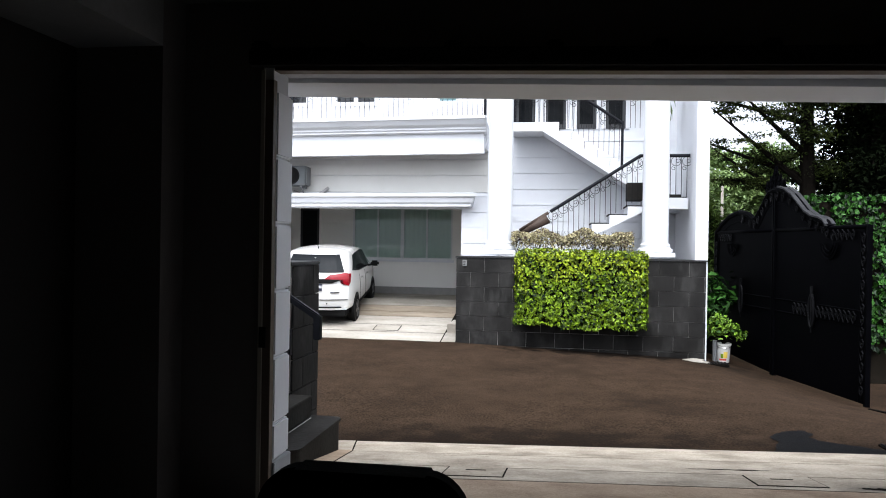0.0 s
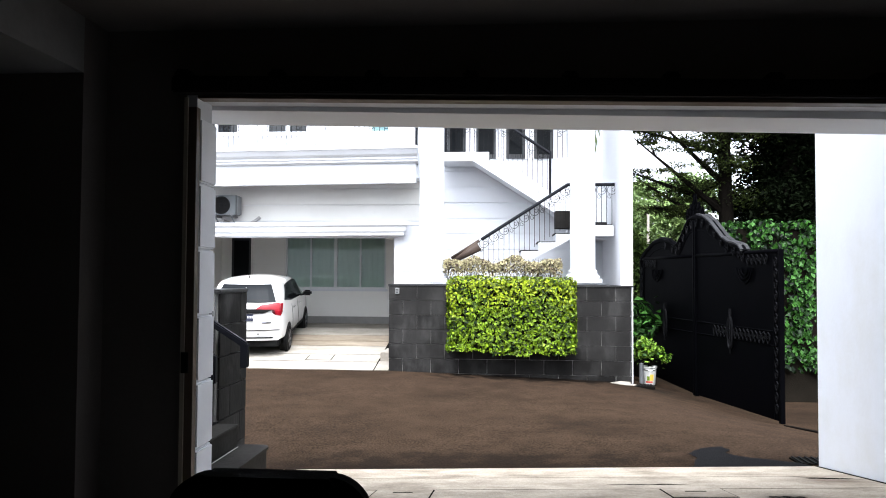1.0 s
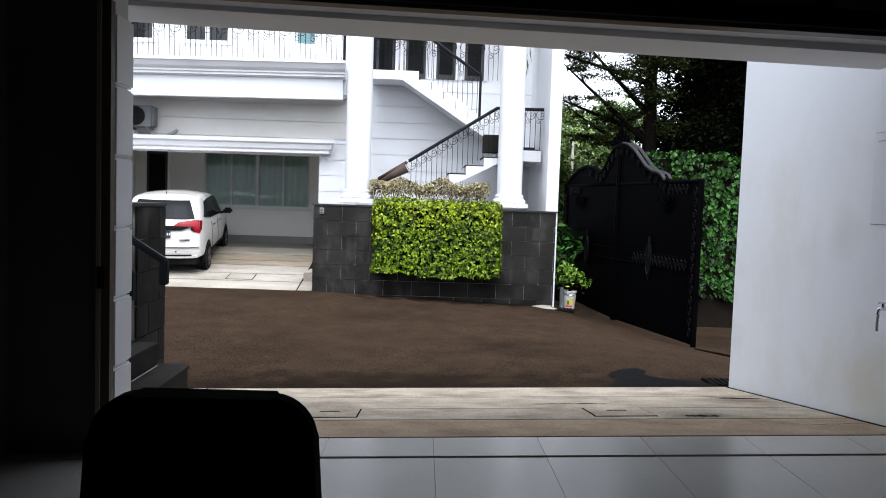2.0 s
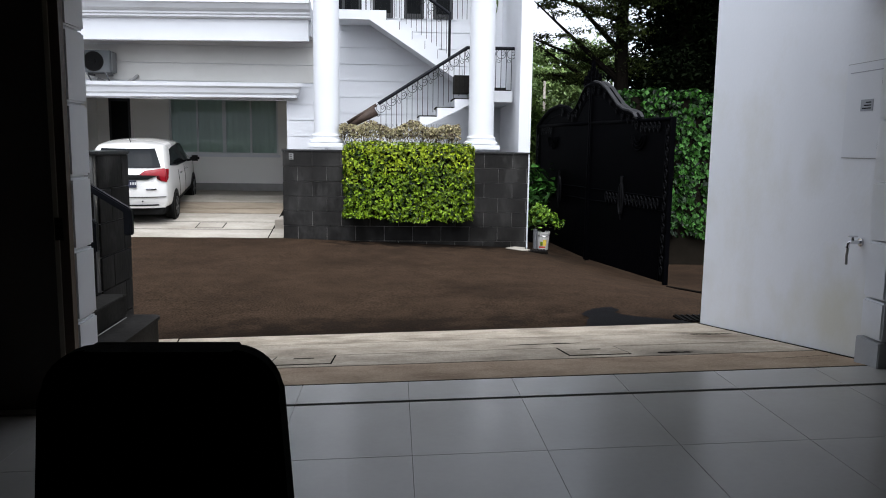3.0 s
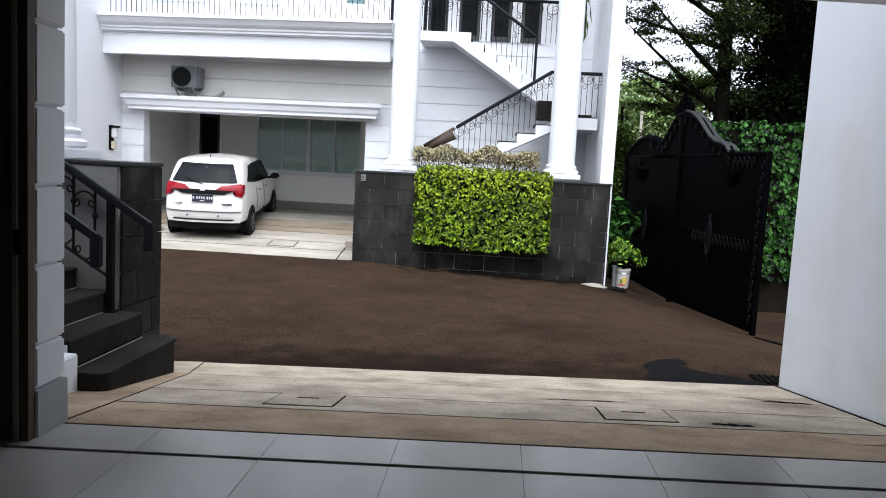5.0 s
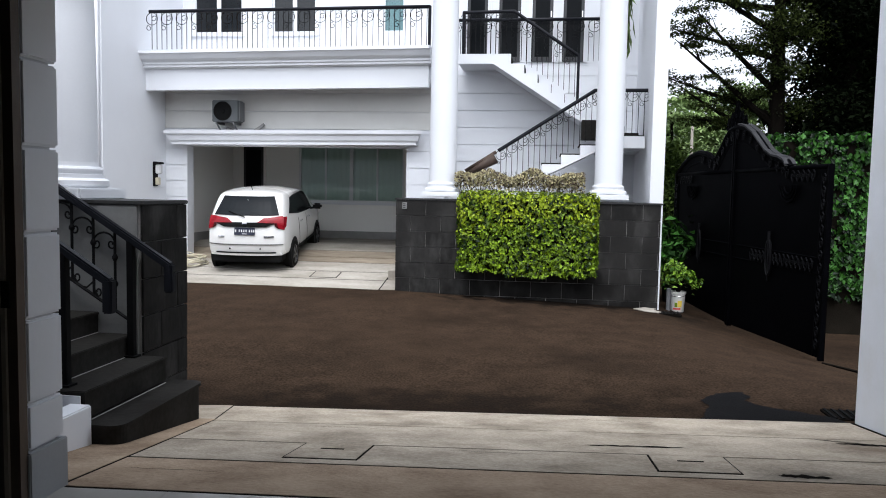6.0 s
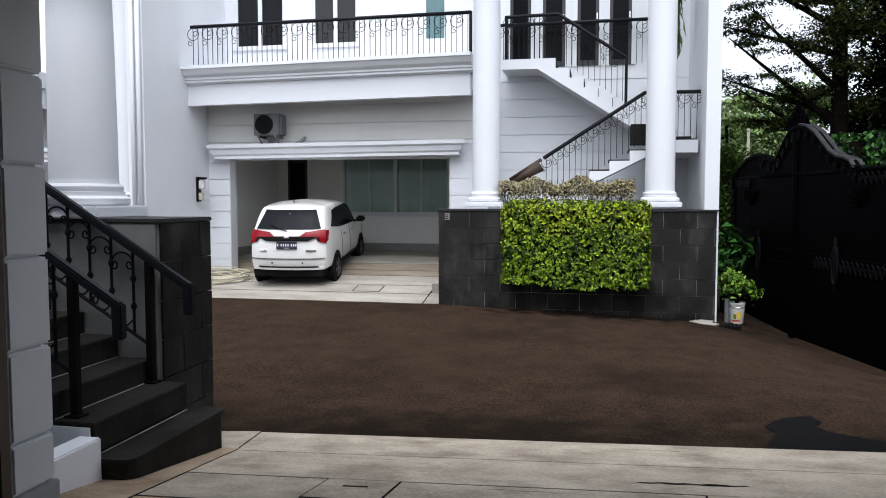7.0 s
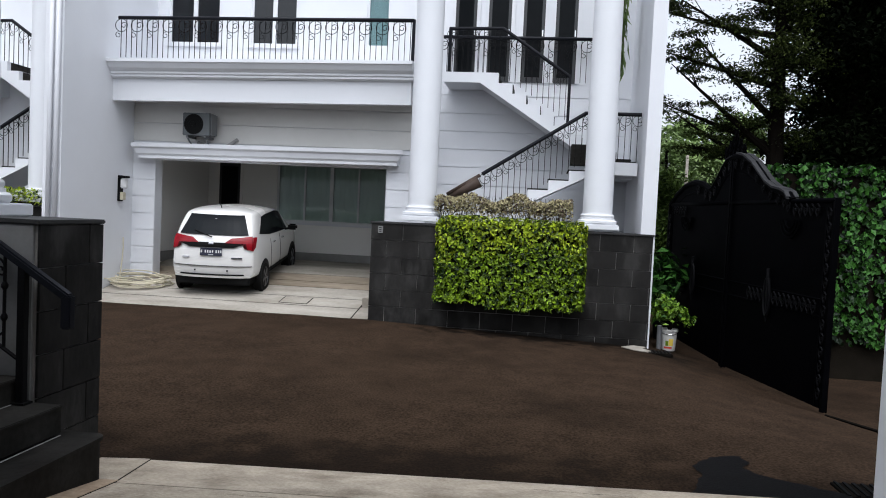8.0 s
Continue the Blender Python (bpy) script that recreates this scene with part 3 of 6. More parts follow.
stone_rows(PLANTER, "y", PY + 0.02, 17.0, PX0 + 0.016, PZ - 0.035, 7, 90)
stone_rows(OURS, "y", 7.17, 7.96, -2.39 + 0.016, 1.355, 7, 90)
stone_rows(PLANTER_L, "x", -10.5, -8.3, PY - 0.004, PZ - 0.035, 6, 0)

# ---- grooved white facing of the opposite house ----
PANELS = thing("wall_facing", (0, Y_W, 0), "white grooved facing boards on the house front", "wall", kind="structure")


def facing(x0, x1, z0, z1, y, pitch, mat="white"):
    z = z0
    while z < z1 - 0.03:
        top = min(z + pitch, z1)
        part("panel", B((x0, x1, y - 0.03, y - 0.002, z + 0.0045, top - 0.0045), bevel=0.006), mat, PANELS)
        z = top


facing(X_B, 2.88, -0.16, 4.27, Y_W, 0.395)
# cream band under the soffit, darkened in colour for the balcony's shade
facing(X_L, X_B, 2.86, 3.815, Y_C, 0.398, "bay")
facing(X_L, X_C, -0.223, 2.84, Y_C, 0.372)
facing(X_R, X_B, -0.223, 2.84, Y_C, 0.372)
part("skirting", B((X_L, -0.45, 22.17, 22.198, 0.135, 0.34)), "pipe", PANELS)
part("skirting", B((X_L + 0.005, X_L + 0.03, Y_C + 0.31, 22.16, 0.1, 0.34)), "pipe", PANELS)

# ---- garage opening: jamb blocks, tracks, floor tiles ----
PIER_L = thing("door_jamb", (DOOR_L, 4.75, 0), "white grooved block pier beside the garage opening", "pier", "piers of the garage opening", kind="structure")
PIER_R = thing("door_jamb_far", (DOOR_R, 4.8, 0), "white grooved block pier with a grey foot", "pier", "piers of the garage opening", kind="structure")
for k in range(6):
    z0, z1 = max(0.19, 0.005 + 0.425 * k), min(2.62, 0.418 + 0.425 * k)
    part("block", B((DOOR_L - 0.36, DOOR_L, WALL_IN + 0.022, WALL_OUT + 0.03, z0, z1), bevel=0.012), "pier", PIER_L)
JOINTS = [0.24, 0.51, 0.9, 1.29, 1.69, 2.08, 2.45, 2.56]
for z0, z1 in zip(JOINTS, JOINTS[1:]):
    part("block", B((DOOR_R - 0.105, DOOR_R + 0.3, WALL_IN + 0.19, WALL_OUT + 0.15, z0 + 0.006, z1 - 0.006), bevel=0.012), "wall_right", PIER_R)
part("foot", B((DOOR_L - 0.37, DOOR_L + 0.012, WALL_IN + 0.012, WALL_OUT + 0.042, -0.15, 0.18), bevel=0.006), "plaster", PIER_L)
part("foot", B((DOOR_R - 0.12, DOOR_R + 0.3, WALL_IN + 0.18, WALL_OUT + 0.165, -0.1, 0.235), bevel=0.006), "plaster", PIER_R)

TRACK = thing("door_track", (1.0, 4.5, 2.6), "black folding-door rail with brackets over the opening", "door track")
part("rail", B((-1.75, 3.85, 4.44, 4.54, 2.635, 2.74), bevel=0.01), "black", TRACK)
part("cover", B((-1.6, 3.85, 4.5, 4.6, 2.61, 2.632)), "brown", TRACK, "brown timber strip")
for k in range(10):
    part("bracket", B((-1.74 + 0.6 * k, -1.64 + 0.6 * k, 4.45, 4.58, 2.735, 2.785), bevel=0.015), "black", TRACK)
for ob in TRACK.children:
    ob.data.transform(pose(0, 0, 0, 0, 1.15, 0))
POST = thing("door_post", (-1.6, 4.58, 0), "brown and beige door post with a metal latch", "door post", "posts of the garage opening")
part("post", B((-1.64, -1.575, 4.56, 4.618, -0.09, 2.6)), "brown", POST)
part("strip", B((-1.652, -1.628, 4.545, 4.56, -0.09, 2.66)), "beige", POST, "beige edge strip")
part("latch", B((-1.645, -1.6, 4.54, 4.546, 0.92, 1.05)), "black", POST)
POST2 = thing("door_post", (3.62, 4.58, 0), "brown and beige door post at the opening", "door post", "posts of the garage opening")
part("post", B((3.53, 3.61, 4.71, 4.778, 0.04, 2.6)), "brown", POST2)
part("strip", B((3.61, 3.635, 4.69, 4.71, 0.04, 2.62)), "beige", POST2)

tilt = T((0, 0, -0.035)) @ pose(0, 0, 0, 0, -math.degrees(math.atan(0.03)), 0)
TX = [-2.75] + [-2.313 + 0.672 * i for i in range(10)]
TY = [4.86, 4.5, 4.465] + [3.67 - 0.74 * i for i in range(11)]
for i in range(len(TX) - 1):
    for j in range(len(TY) - 1):
        if j == 1:
            continue
        x0, x1, y1, y0 = TX[i], TX[i + 1], TY[j], TY[j + 1]
        g = 0.0009
        ob = part("floor_tile", B((x0 + g, x1 - g, y0 + g, y1 - g, -0.05, 0.0), bevel=0.0015), "tile", floor)
        ob.matrix_basis = tilt
g = part("door_groove", B((-1.6, 3.9, 4.468, 4.497, -0.05, -0.012)), "dark_joint", floor)
g.matrix_basis = tilt


# ---- drives of worn concrete ----
def slab(x0, x1, y0, y1, zf, gap=0.012, xa=None, xb=None, lift=0.0):
    """A slab whose top follows zf; xa and xb are its ends at y1 where it tapers."""
    xa, xb = x0 if xa is None else xa, x1 if xb is None else xb
    bm = bmesh.new()
    n = 6
    rows = []
    for f in (0, 1):
        y = y0 + gap if f == 0 else y1 - gap
        p, q = (x0, x1) if f == 0 else (xa, xb)
        rows.append([(p + gap + (q - p - 2 * gap) * k / n, y) for k in range(n + 1)])
    top = [[bm.verts.new((x, y, zf(x, y) + lift)) for x, y in r] for r in rows]
    low = [[bm.verts.new((x, y, zf(x, y) - 0.25)) for x, y in r] for r in rows]
    for k in range(n):
        bm.faces.new((top[0][k], top[0][k + 1], top[1][k + 1], top[1][k]))
        for f in (0, 1):
            bm.faces.new((top[f][k], top[f][k + 1], low[f][k + 1], low[f][k]))
    for k in (0, n):
        bm.faces.new((top[0][k], top[1][k], low[1][k], low[0][k]))
    return bm


DRIVE = thing("drive", (1, 6.5, -0.3), "worn concrete drive slabs sloping from the garage", "drive", kind="structure")
part("bed", slab(-2.6, 3.57, 4.87, 7.99, lambda x, y: ramp_z(x, y) - 0.0025, 0.0), "dark_joint", DRIVE)
left = lambda y: -1.6 - 0.065 * (y - 4.87) - 0.17 * max(0, y - 7.2)
JY = [4.87, 5.65, 6.3, 7.13, 8.0]
for k in range(4):
    y0, y1 = JY[k], JY[k + 1]
    part("slab", slab(left(y0), 3.565, y0, y1, ramp_z, (0.016, 0.013, 0.008, 0.007)[k], left(y1), 3.565), "concrete_tan" if k == 0 else "concrete", DRIVE)
part("kerb_slab", slab(-2.6, left(4.9), 4.9, 7.22, ramp_z, 0.008, -2.6, left(7.22)), "concrete_tan", DRIVE)
part("kerb_slab", slab(-2.36, left(7.25), 7.2, 8.04, ramp_z, 0.01, -2.36, left(8.04)), "concrete", DRIVE)
for x0, x1 in ((-0.68, -0.19), (1.64, 2.13)):
    c = thing("inspection_cover", ((x0 + x1) / 2, 6.0, ramp_z(x0, 6.0)), "worn concrete inspection cover set in the drive", "drain cover", "covers in the drive")
    part("rim", slab(x0, x1, 5.78, 6.285, ramp_z, 0.0, lift=0.003), "dark_joint", c)
    part("lid", slab(x0, x1, 5.78, 6.285, ramp_z, 0.012, lift=0.006), "concrete", c)
    part("lifting_slot", slab((x0 + x1) / 2 - 0.08, (x0 + x1) / 2 + 0.08, 6.08, 6.1, ramp_z, 0.0, lift=0.009), "dark_joint", c)

FAR_DRIVE = thing("drive_far", (-5, 18, -0.3), "pale concrete carport drive in joined strips", "drive", kind="structure")
part("bed", slab(X_L, -2.04, 16.3, 20.0, lambda x, y: far_ramp_z(x, y) - 0.006, 0.0), "dark_joint", FAR_DRIVE)
FY = [16.2, 16.9, 17.5, 18.24, 18.7, 19.3, 20.02]
for k in range(6):
    mat = "concrete_brown" if k in (3, 4) else "concrete_far"
    part("slab", slab(X_L, -2.36, FY[k], FY[k + 1], far_ramp_z, 0.02), mat, FAR_DRIVE)
part("slab", slab(-2.36, -2.045, 16.2, 17.0, far_ramp_z, 0.008), "concrete_far", FAR_DRIVE)
part("slab", B((-2.33, -2.04, 16.98, 18.0, -0.6, -0.18), bevel=0.01), "concrete_far", FAR_DRIVE)
c = thing("inspection_cover", (-4.2, 17.2, -0.4), "square concrete inspection cover in the pale drive", "drain cover", "covers in the drive")
part("rim", slab(-4.05, -3.45, 16.98, 17.42, far_ramp_z, 0.0, lift=0.003), "dark_joint", c)
part("lid", slab(-4.05, -3.45, 16.98, 17.42, far_ramp_z, 0.022, lift=0.006), "concrete_far", c)

# cracks in the near slabs and the open seam along the wall
part("wall_seam", slab(3.54, 3.569, 5.1, 7.97, ramp_z, 0.0, lift=0.003), "dark_joint", DRIVE)


def crack(x0, y0, x1, y1, wide, seed):
    rr = random.Random(seed)
    n = 14
    bm = bmesh.new()
    rows = []
    for k in range(n + 1):
        f = k / n
        x, y = x0 + (x1 - x0) * f, y0 + (y1 - y0) * f + rr.uniform(-0.012, 0.012)
        w = wide * rr.uniform(0.4, 1.2) * (1 - abs(2 * f - 1) ** 4)
        rows.append([bm.verts.new((x, q, ramp_z(x, q) + 0.0025)) for q in (y - w, y + w)])
    for a, b in zip(rows, rows[1:]):
        bm.faces.new((a[0], b[0], b[1], a[1]))
    part("crack", bm, "dark_joint", DRIVE, "dark crack in the concrete")


crack(2.9, 7.12, 3.54, 6.82, 0.016, 1)
crack(3.05, 6.95, 3.45, 6.9, 0.04, 8)
crack(1.25, 6.57, 1.95, 6.575, 0.026, 9)
crack(2.32, 5.79, 2.62, 5.775, 0.05, 2)
crack(-0.9, 7.0, -0.2, 6.96, 0.004, 3)
crack(0.3, 6.2, 0.95, 6.17, 0.004, 4)
crack(1.1, 7.75, 1.9, 7.7, 0.005, 5)
crack(3.0, 5.3, 3.5, 5.36, 0.006, 6)
crack(-1.5, 5.35, -0.9, 5.33, 0.004, 7)

# wet patch and drain gratings
WET = [(2.34, 8.02), (2.42, 8.3), (2.5, 8.55), (2.47, 8.75), (2.6, 8.98), (2.78, 9.1), (2.95, 9.16), (2.96, 8.95), (2.88, 8.78), (2.98, 8.6), (3.14, 8.5), (3.33, 8.33), (3.52, 8.2), (3.58, 8.02)]
ring = []
for (xa, ya), (xb, yb) in zip(WET, WET[1:] + WET[:1]):
    for k in range(6):
        x, y = xa + (xb - xa) * k / 6, ya + (yb - ya) * k / 6
        ring.append((x + 0.05 * noise.noise((x * 9, y * 9, 3)), y + (0.07 * noise.noise((x * 9, y * 9, 8)) if y > 8.1 else 0)))
bm = bmesh.new()
vs = [bm.verts.new((x, y, ground_z(x, y) + 0.011)) for x, y in ring]
bmesh.ops.triangle_fill(bm, edges=[bm.edges.new((a, b)) for a, b in zip(vs, vs[1:] + vs[:1])], use_beauty=True)
solo("water_stain", bm, "wet", "dark wet patch on the asphalt by the drive edge", "puddle", kind="structure")

def grating(x, y, n, turn, label):
    g = thing("drain_grating", (x, y, ground_z(x, y)), label, "drain", "drain gratings")
    z = ground_z(x, y) + 0.008
    part("frame", B((x - 0.3, x + 0.3, y - 0.16, y + 0.16, z - 0.05, z), bevel=0.003), "dark_joint", g)
    for k in range(n):
        u = x - 0.27 + 0.54 * k / (n - 1)
        ob = part("bar", B((u - 0.012, u + 0.012, y - 0.15, y + 0.15, z, z + 0.012)), "iron", g)
    return g


grating(3.15, 15.75, 10, 0, "iron drain grating beside the planter wall")
grating(3.78, 8.36, 9, 0, "iron drain grating at the end of the drive")
bm = bmesh.new()
prism(bm, [(2.62, 15.98), (2.8, 15.72), (3.02, 15.6), (3.1, 15.72), (2.98, 15.9), (3.06, 16.1), (2.85, 16.2)], "z", -0.75, ground_z(2.9, 15.9) + 0.018)
solo("concrete_lump", bm, "concrete_far", "broken pale concrete slab at the planter foot", "concrete slab")
bm = bmesh.new()
tube(bm, [(5.02, 12.95, ground_z(5.02, 12.95) + 0.006), (5.6, 10.5, ground_z(5.6, 10.5) + 0.006)], 0.02, 6)
solo("gate_track", bm, "dark_joint", "dark gate track line in the asphalt", "track", kind="structure")

# ---- steps beside the garage ----
STEPS = thing("entrance_steps", (-2.5, 6.65, -0.3), "dark stone steps climbing beside the planter wall", "steps")


def rounded(x0, x1, y0, y1, r):
    out = []
    for cx, cy, a0 in ((x1 - r, y1 - r, 0), (x0 + 0.01, y1 - 0.01, 90), (x0 + 0.01, y0 + 0.01, 180), (x1 - r, y0 + r, 270)):
        rr = r if a0 in (0, 270) else 0.01
        out += [(cx + rr * math.cos(radians(a0 + 18 * i)), cy + rr * math.sin(radians(a0 + 18 * i))) for i in range(6)]
    return out


bm = prism(bmesh.new(), rounded(-2.7, -1.9, 5.99, 7.26, 0.09), "z", -0.62, -0.145)
part("step", bm, "step", STEPS)
part("nosing", prism(bmesh.new(), rounded(-2.7, -1.885, 5.975, 7.275, 0.095), "z", -0.1445, -0.12), "step", STEPS)
for k in range(8):
    xr = -2.16 - 0.3 * k
    z = 0.1 + 0.178 * k
    part("step", B((-5.4, xr - 0.012, 6.02, 7.15, z - 0.2, z - 0.028)), "step", STEPS)
    part("nosing", B((-5.4, xr, 6.0, 7.15, z - 0.028, z), bevel=0.006), "step", STEPS)
for k in range(1, 6):
    xr, z = -2.16 - 0.3 * k, 0.1 + 0.178 * (k - 1)
    part("mortar_line", B((xr - 0.014, xr - 0.004, 6.03, 7.14, z - 0.01, z + 0.004)), "grout", STEPS)
part("mortar_line", B((-2.174, -2.164, 6.03, 7.14, -0.13, -0.116)), "grout", STEPS)
part("plinth", B((-5.4, -2.25, 6.03, 7.15, -0.6, -0.06)), "step", STEPS)
for k in range(5):
    xr, z = -2.16 - 0.3 * k, 0.1 + 0.178 * k
    part("side_face", B((-5.4, xr - 0.03, 5.986, 6.0, z - 0.178, z - 0.03)), "white", STEPS, "white painted side of the steps")
solo("flower_bed", B((-2.9, -2.262, 5.0, 5.98, -0.5, -0.12)), "soil", "strip of dark soil behind the white kerb", "flower bed", kind="structure")
solo("kerb", B((-2.26, -2.1, 4.95, 5.985, -0.5, 0.02), bevel=0.01), "pier", "low white painted kerb beside the steps", "kerb")


def handrail(y, x0, x1, z_low, slope, name_label):
    """A sloped black rail over the steps with scrolled balusters; x1 is its lower end."""
    r = thing("stair_railing", (x1, y, z_low - 0.9), name_label, "railing", "railings of the steps")
    zz = lambda x: z_low + (x1 - x) * slope
    bm = bmesh.new()
    prism(bm, [(x0, zz(x0)), (x1, zz(x1)), (x1, zz(x1) - 0.07), (x0, zz(x0) - 0.07)], "y", y - 0.035, y + 0.035)
    bmesh.ops.bevel(bm, geom=list(bm.edges), offset=0.012, segments=2, affect="EDGES")
    part("handrail", bm, "rail_top", r)
    part("end_drop", B((x1 - 0.06, x1 + 0.012, y - 0.036, y + 0.036, zz(x1) - 0.24, zz(x1) - 0.005), bevel=0.01), "rail_top", r)
    for px in (x1 - 0.36, x1 - 1.86):
        foot = 0.1 + 0.178 * max(0, math.floor((-2.16 - px) / 0.3))
        part("post", B((px - 0.028, px + 0.028, y - 0.028, y + 0.028, foot, zz(px) - 0.05), bevel=0.004), "iron", r)
        part("post_foot", B((px - 0.055, px + 0.055, y - 0.05, y + 0.05, foot, foot + 0.015)), "iron", r)
    bm = bmesh.new()
    tube(bm, [(x0, y, zz(x0) - 0.72), (x1 - 0.36, y, zz(x1 - 0.36) - 0.72)], 0.014, 6)
    part("lower_bar", bm, "iron", r)
    bar = bmesh.new()
    tube(bar, [(0, 0, -0.72), (0, 0, -0.06)], 0.012, 6)
    for h in (-0.28, -0.5):
        lathe(bar, [(0.012, -0.03), (0.024, -0.008), (0.024, 0.008), (0.012, 0.03)], (0, 0, h), 8)
    bar = finish("baluster", bar, "iron", True)
    pl = lambda u, v: (u, 0, v)
    curls = []
    for pts, rad in (([(-0.12 + 0.12 * math.cos(radians(q)), 0, -0.2 + 0.1 * math.sin(radians(q))) for q in range(0, 181, 15)], 0.009),
                     (spiral((-0.2, -0.2), 0.045, 0.012, 180, 560, 16, pl), 0.008), (spiral((-0.04, -0.2), 0.045, 0.012, 0, -380, 16, pl), 0.008),
                     (spiral((-0.19, -0.62), 0.05, 0.014, 150, 560, 16, pl), 0.008), ([(-0.23, 0, -0.6), (-0.17, 0, -0.7), (-0.08, 0, -0.71), (-0.01, 0, -0.66)], 0.009)):
        curls.append(finish("scroll", tube(bmesh.new(), pts, rad, 5), "iron", True))
    x = x1 - 0.5
    while x > x0:
        share("baluster", bar, r, T((x, y, zz(x))))
        for curl in curls:
            share("scroll", curl, r, T((x, y, zz(x) + 0.02)) @ Matrix.Diagonal((0.8, 1, 0.95, 1)))
        x -= 0.19
    return r


handrail(7.08, -5.2, -2.07, 0.89, 0.625, "black wrought-iron stair railing with scrolls against the planter")
handrail(6.12, -5.2, -2.02, 0.87, 0.64, "black wrought-iron stair railing with scrolls at the open side")

# ---- stairs of the opposite house ----
def outside_stair(dx):
    s = thing("outside_stair", (1.0 + dx, 18.0, 1.0), "white two-flight outside stair with dark treads", "stair", "outside stairs of the houses", kind="structure")
    bm = bmesh.new()
    n = 7
    pts = [(2.8, 2.66), (2.8, 2.42), (2.0, 2.42), (2.0 - 0.38 * n - 0.3, 2.42 - 0.193 * n - 0.14), (1.92 - 0.38 * n, 2.66 - 0.193 * n)]
    for i in range(n, 0, -1):
        pts += [(1.92 - 0.38 * i, 2.66 - 0.193 * i), (1.92 - 0.38 * (i - 1), 2.66 - 0.193 * i)]
    pts.append((1.92, 2.66))
    clean = [pts[0]]
    for p in pts[1:]:
        if (Vector(p) - Vector(clean[-1])).length > 1e-4:
            clean.append(p)
    prism(bm, [(x + dx, z) for x, z in clean], "y", 17.0, 18.1)
    part("lower_flight", bm, "white", s)
    for i in range(n + 1):
        part("tread", B((1.9 - 0.38 * i + dx, 2.3 - 0.38 * i + dx if i else 2.79 + dx, 17.12, 18.1, 2.663 - 0.193 * i, 2.69 - 0.193 * i)), "step", s)
    part("landing", B((1.95 + dx, 2.87 + dx, 18.1, 19.16, 2.42, 2.66)), "white", s)
    pts = [(-1.0, 4.48), (-1.0, 4.27), (-0.24, 4.27), (2.3, 2.63), (2.62, 2.63)]
    m = 8
    for i in range(m, 0, -1):
        pts += [(0.14 + 0.295 * i, 4.48 - 0.21 * i), (0.14 + 0.295 * (i - 1), 4.48 - 0.21 * i)]
    pts.append((0.14, 4.48))
    bm = prism(bmesh.new(), [(x + dx, z) for x, z in pts], "y", 18.2, 19.165)
    part("upper_flight", bm, "white", s)
    for i in range(1, m + 1):
        part("riser", B((0.142 + 0.295 * (i - 1) + dx, 0.155 + 0.295 * (i - 1) + dx, 18.32, 19.1, 4.484 - 0.21 * i, 4.47 - 0.21 * (i - 1))), "step", s)
    for ob in s.children:
        if ob.name.split(".")[0] in ("upper_flight", "riser"):
            ob.data.transform(T((-0.07, 0, 0.04)))
        elif not ob.name.startswith("landing"):
            ob.data.transform(T((0.04, 0, 0.02)))
    for x0, x1, z1 in ((1.62, 2.12, 3.06), (2.13, 2.5, 2.93), (2.51, 2.79, 2.8)):
        part("winder", B((x0 + dx, x1 + dx, 17.7, 18.18, 2.662, z1)), "step", s)
    return s


outside_stair(0)
outside_stair(-11.05)

# thin baluster meshes shared by all railings of the house
bar_mesh = finish("baluster", B((-0.006, 0.006, -0.006, 0.006, -1, 0)), "iron")
bm = bmesh.new()
pl = lambda u, v: (u, 0, v)
tube(bm, spiral((0, -0.12), 0.1, 0.1, 0, 360, 18, pl), 0.0065, 4)
tube(bm, spiral((0.04, -0.12), 0.055, 0.02, 0, 400, 14, pl), 0.006, 4)
tube(bm, spiral((-0.05, -0.27), 0.05, 0.02, 90, 460, 12, pl), 0.006, 4)
ring_mesh = finish("scroll", bm, "iron")


def railing(name_label, y, path, height, group, end_posts=(), spacing=0.115, dx=0.0, every=2, ring=1.0):
    """A railing along (x, z) points of its handrail, with balusters of the given height and scrolls."""
    r = thing("railing", (path[0][0] + dx, y, path[0][1] - height), name_label, "railing", group)
    bm = bmesh.new()
    tube(bm, [(x + dx, y, z) for x, z in path], 0.038, 10)
    part("handrail", bm, "rail_top", r, smooth=True)
    for (xa, za), (xb, zb) in zip(path, path[1:]):
        if abs(xb - xa) < 0.05:
            continue
        n = max(2, round(abs(xb - xa) / spacing))
        for k in range(n):
            f = (k + 0.5) / n
            x, z = xa + (xb - xa) * f, za + (zb - za) * f
            share("baluster", bar_mesh, r, T((x + dx, y, z)) @ Matrix.Diagonal((1, 1, height, 1)))
            if k % every == 0:
                share("scroll", ring_mesh, r, T((x + dx, y, z)) @ Matrix.Diagonal((ring, 1, ring, 1)))
    for x, z, h in end_posts:
        part("post", B((x + dx - 0.03, x + dx + 0.03, y - 0.03, y + 0.03, z - h, z + 0.02), bevel=0.005), "rail_top", r)
    return r


G = "railings of the white house"
railing("black wrought-iron railing along the white balcony", 17.2, [(-7.74, 5.28), (-1.57, 5.31)], 0.81, G, [(-1.57, 5.31, 0.79)], every=3, ring=1.3)
railing("black wrought-iron railing along the neighbouring balcony", 17.2, [(-15.0, 5.3), (-11.67, 5.3)], 0.81, G, [(-11.67, 5.3, 0.79)], every=3, ring=1.3)
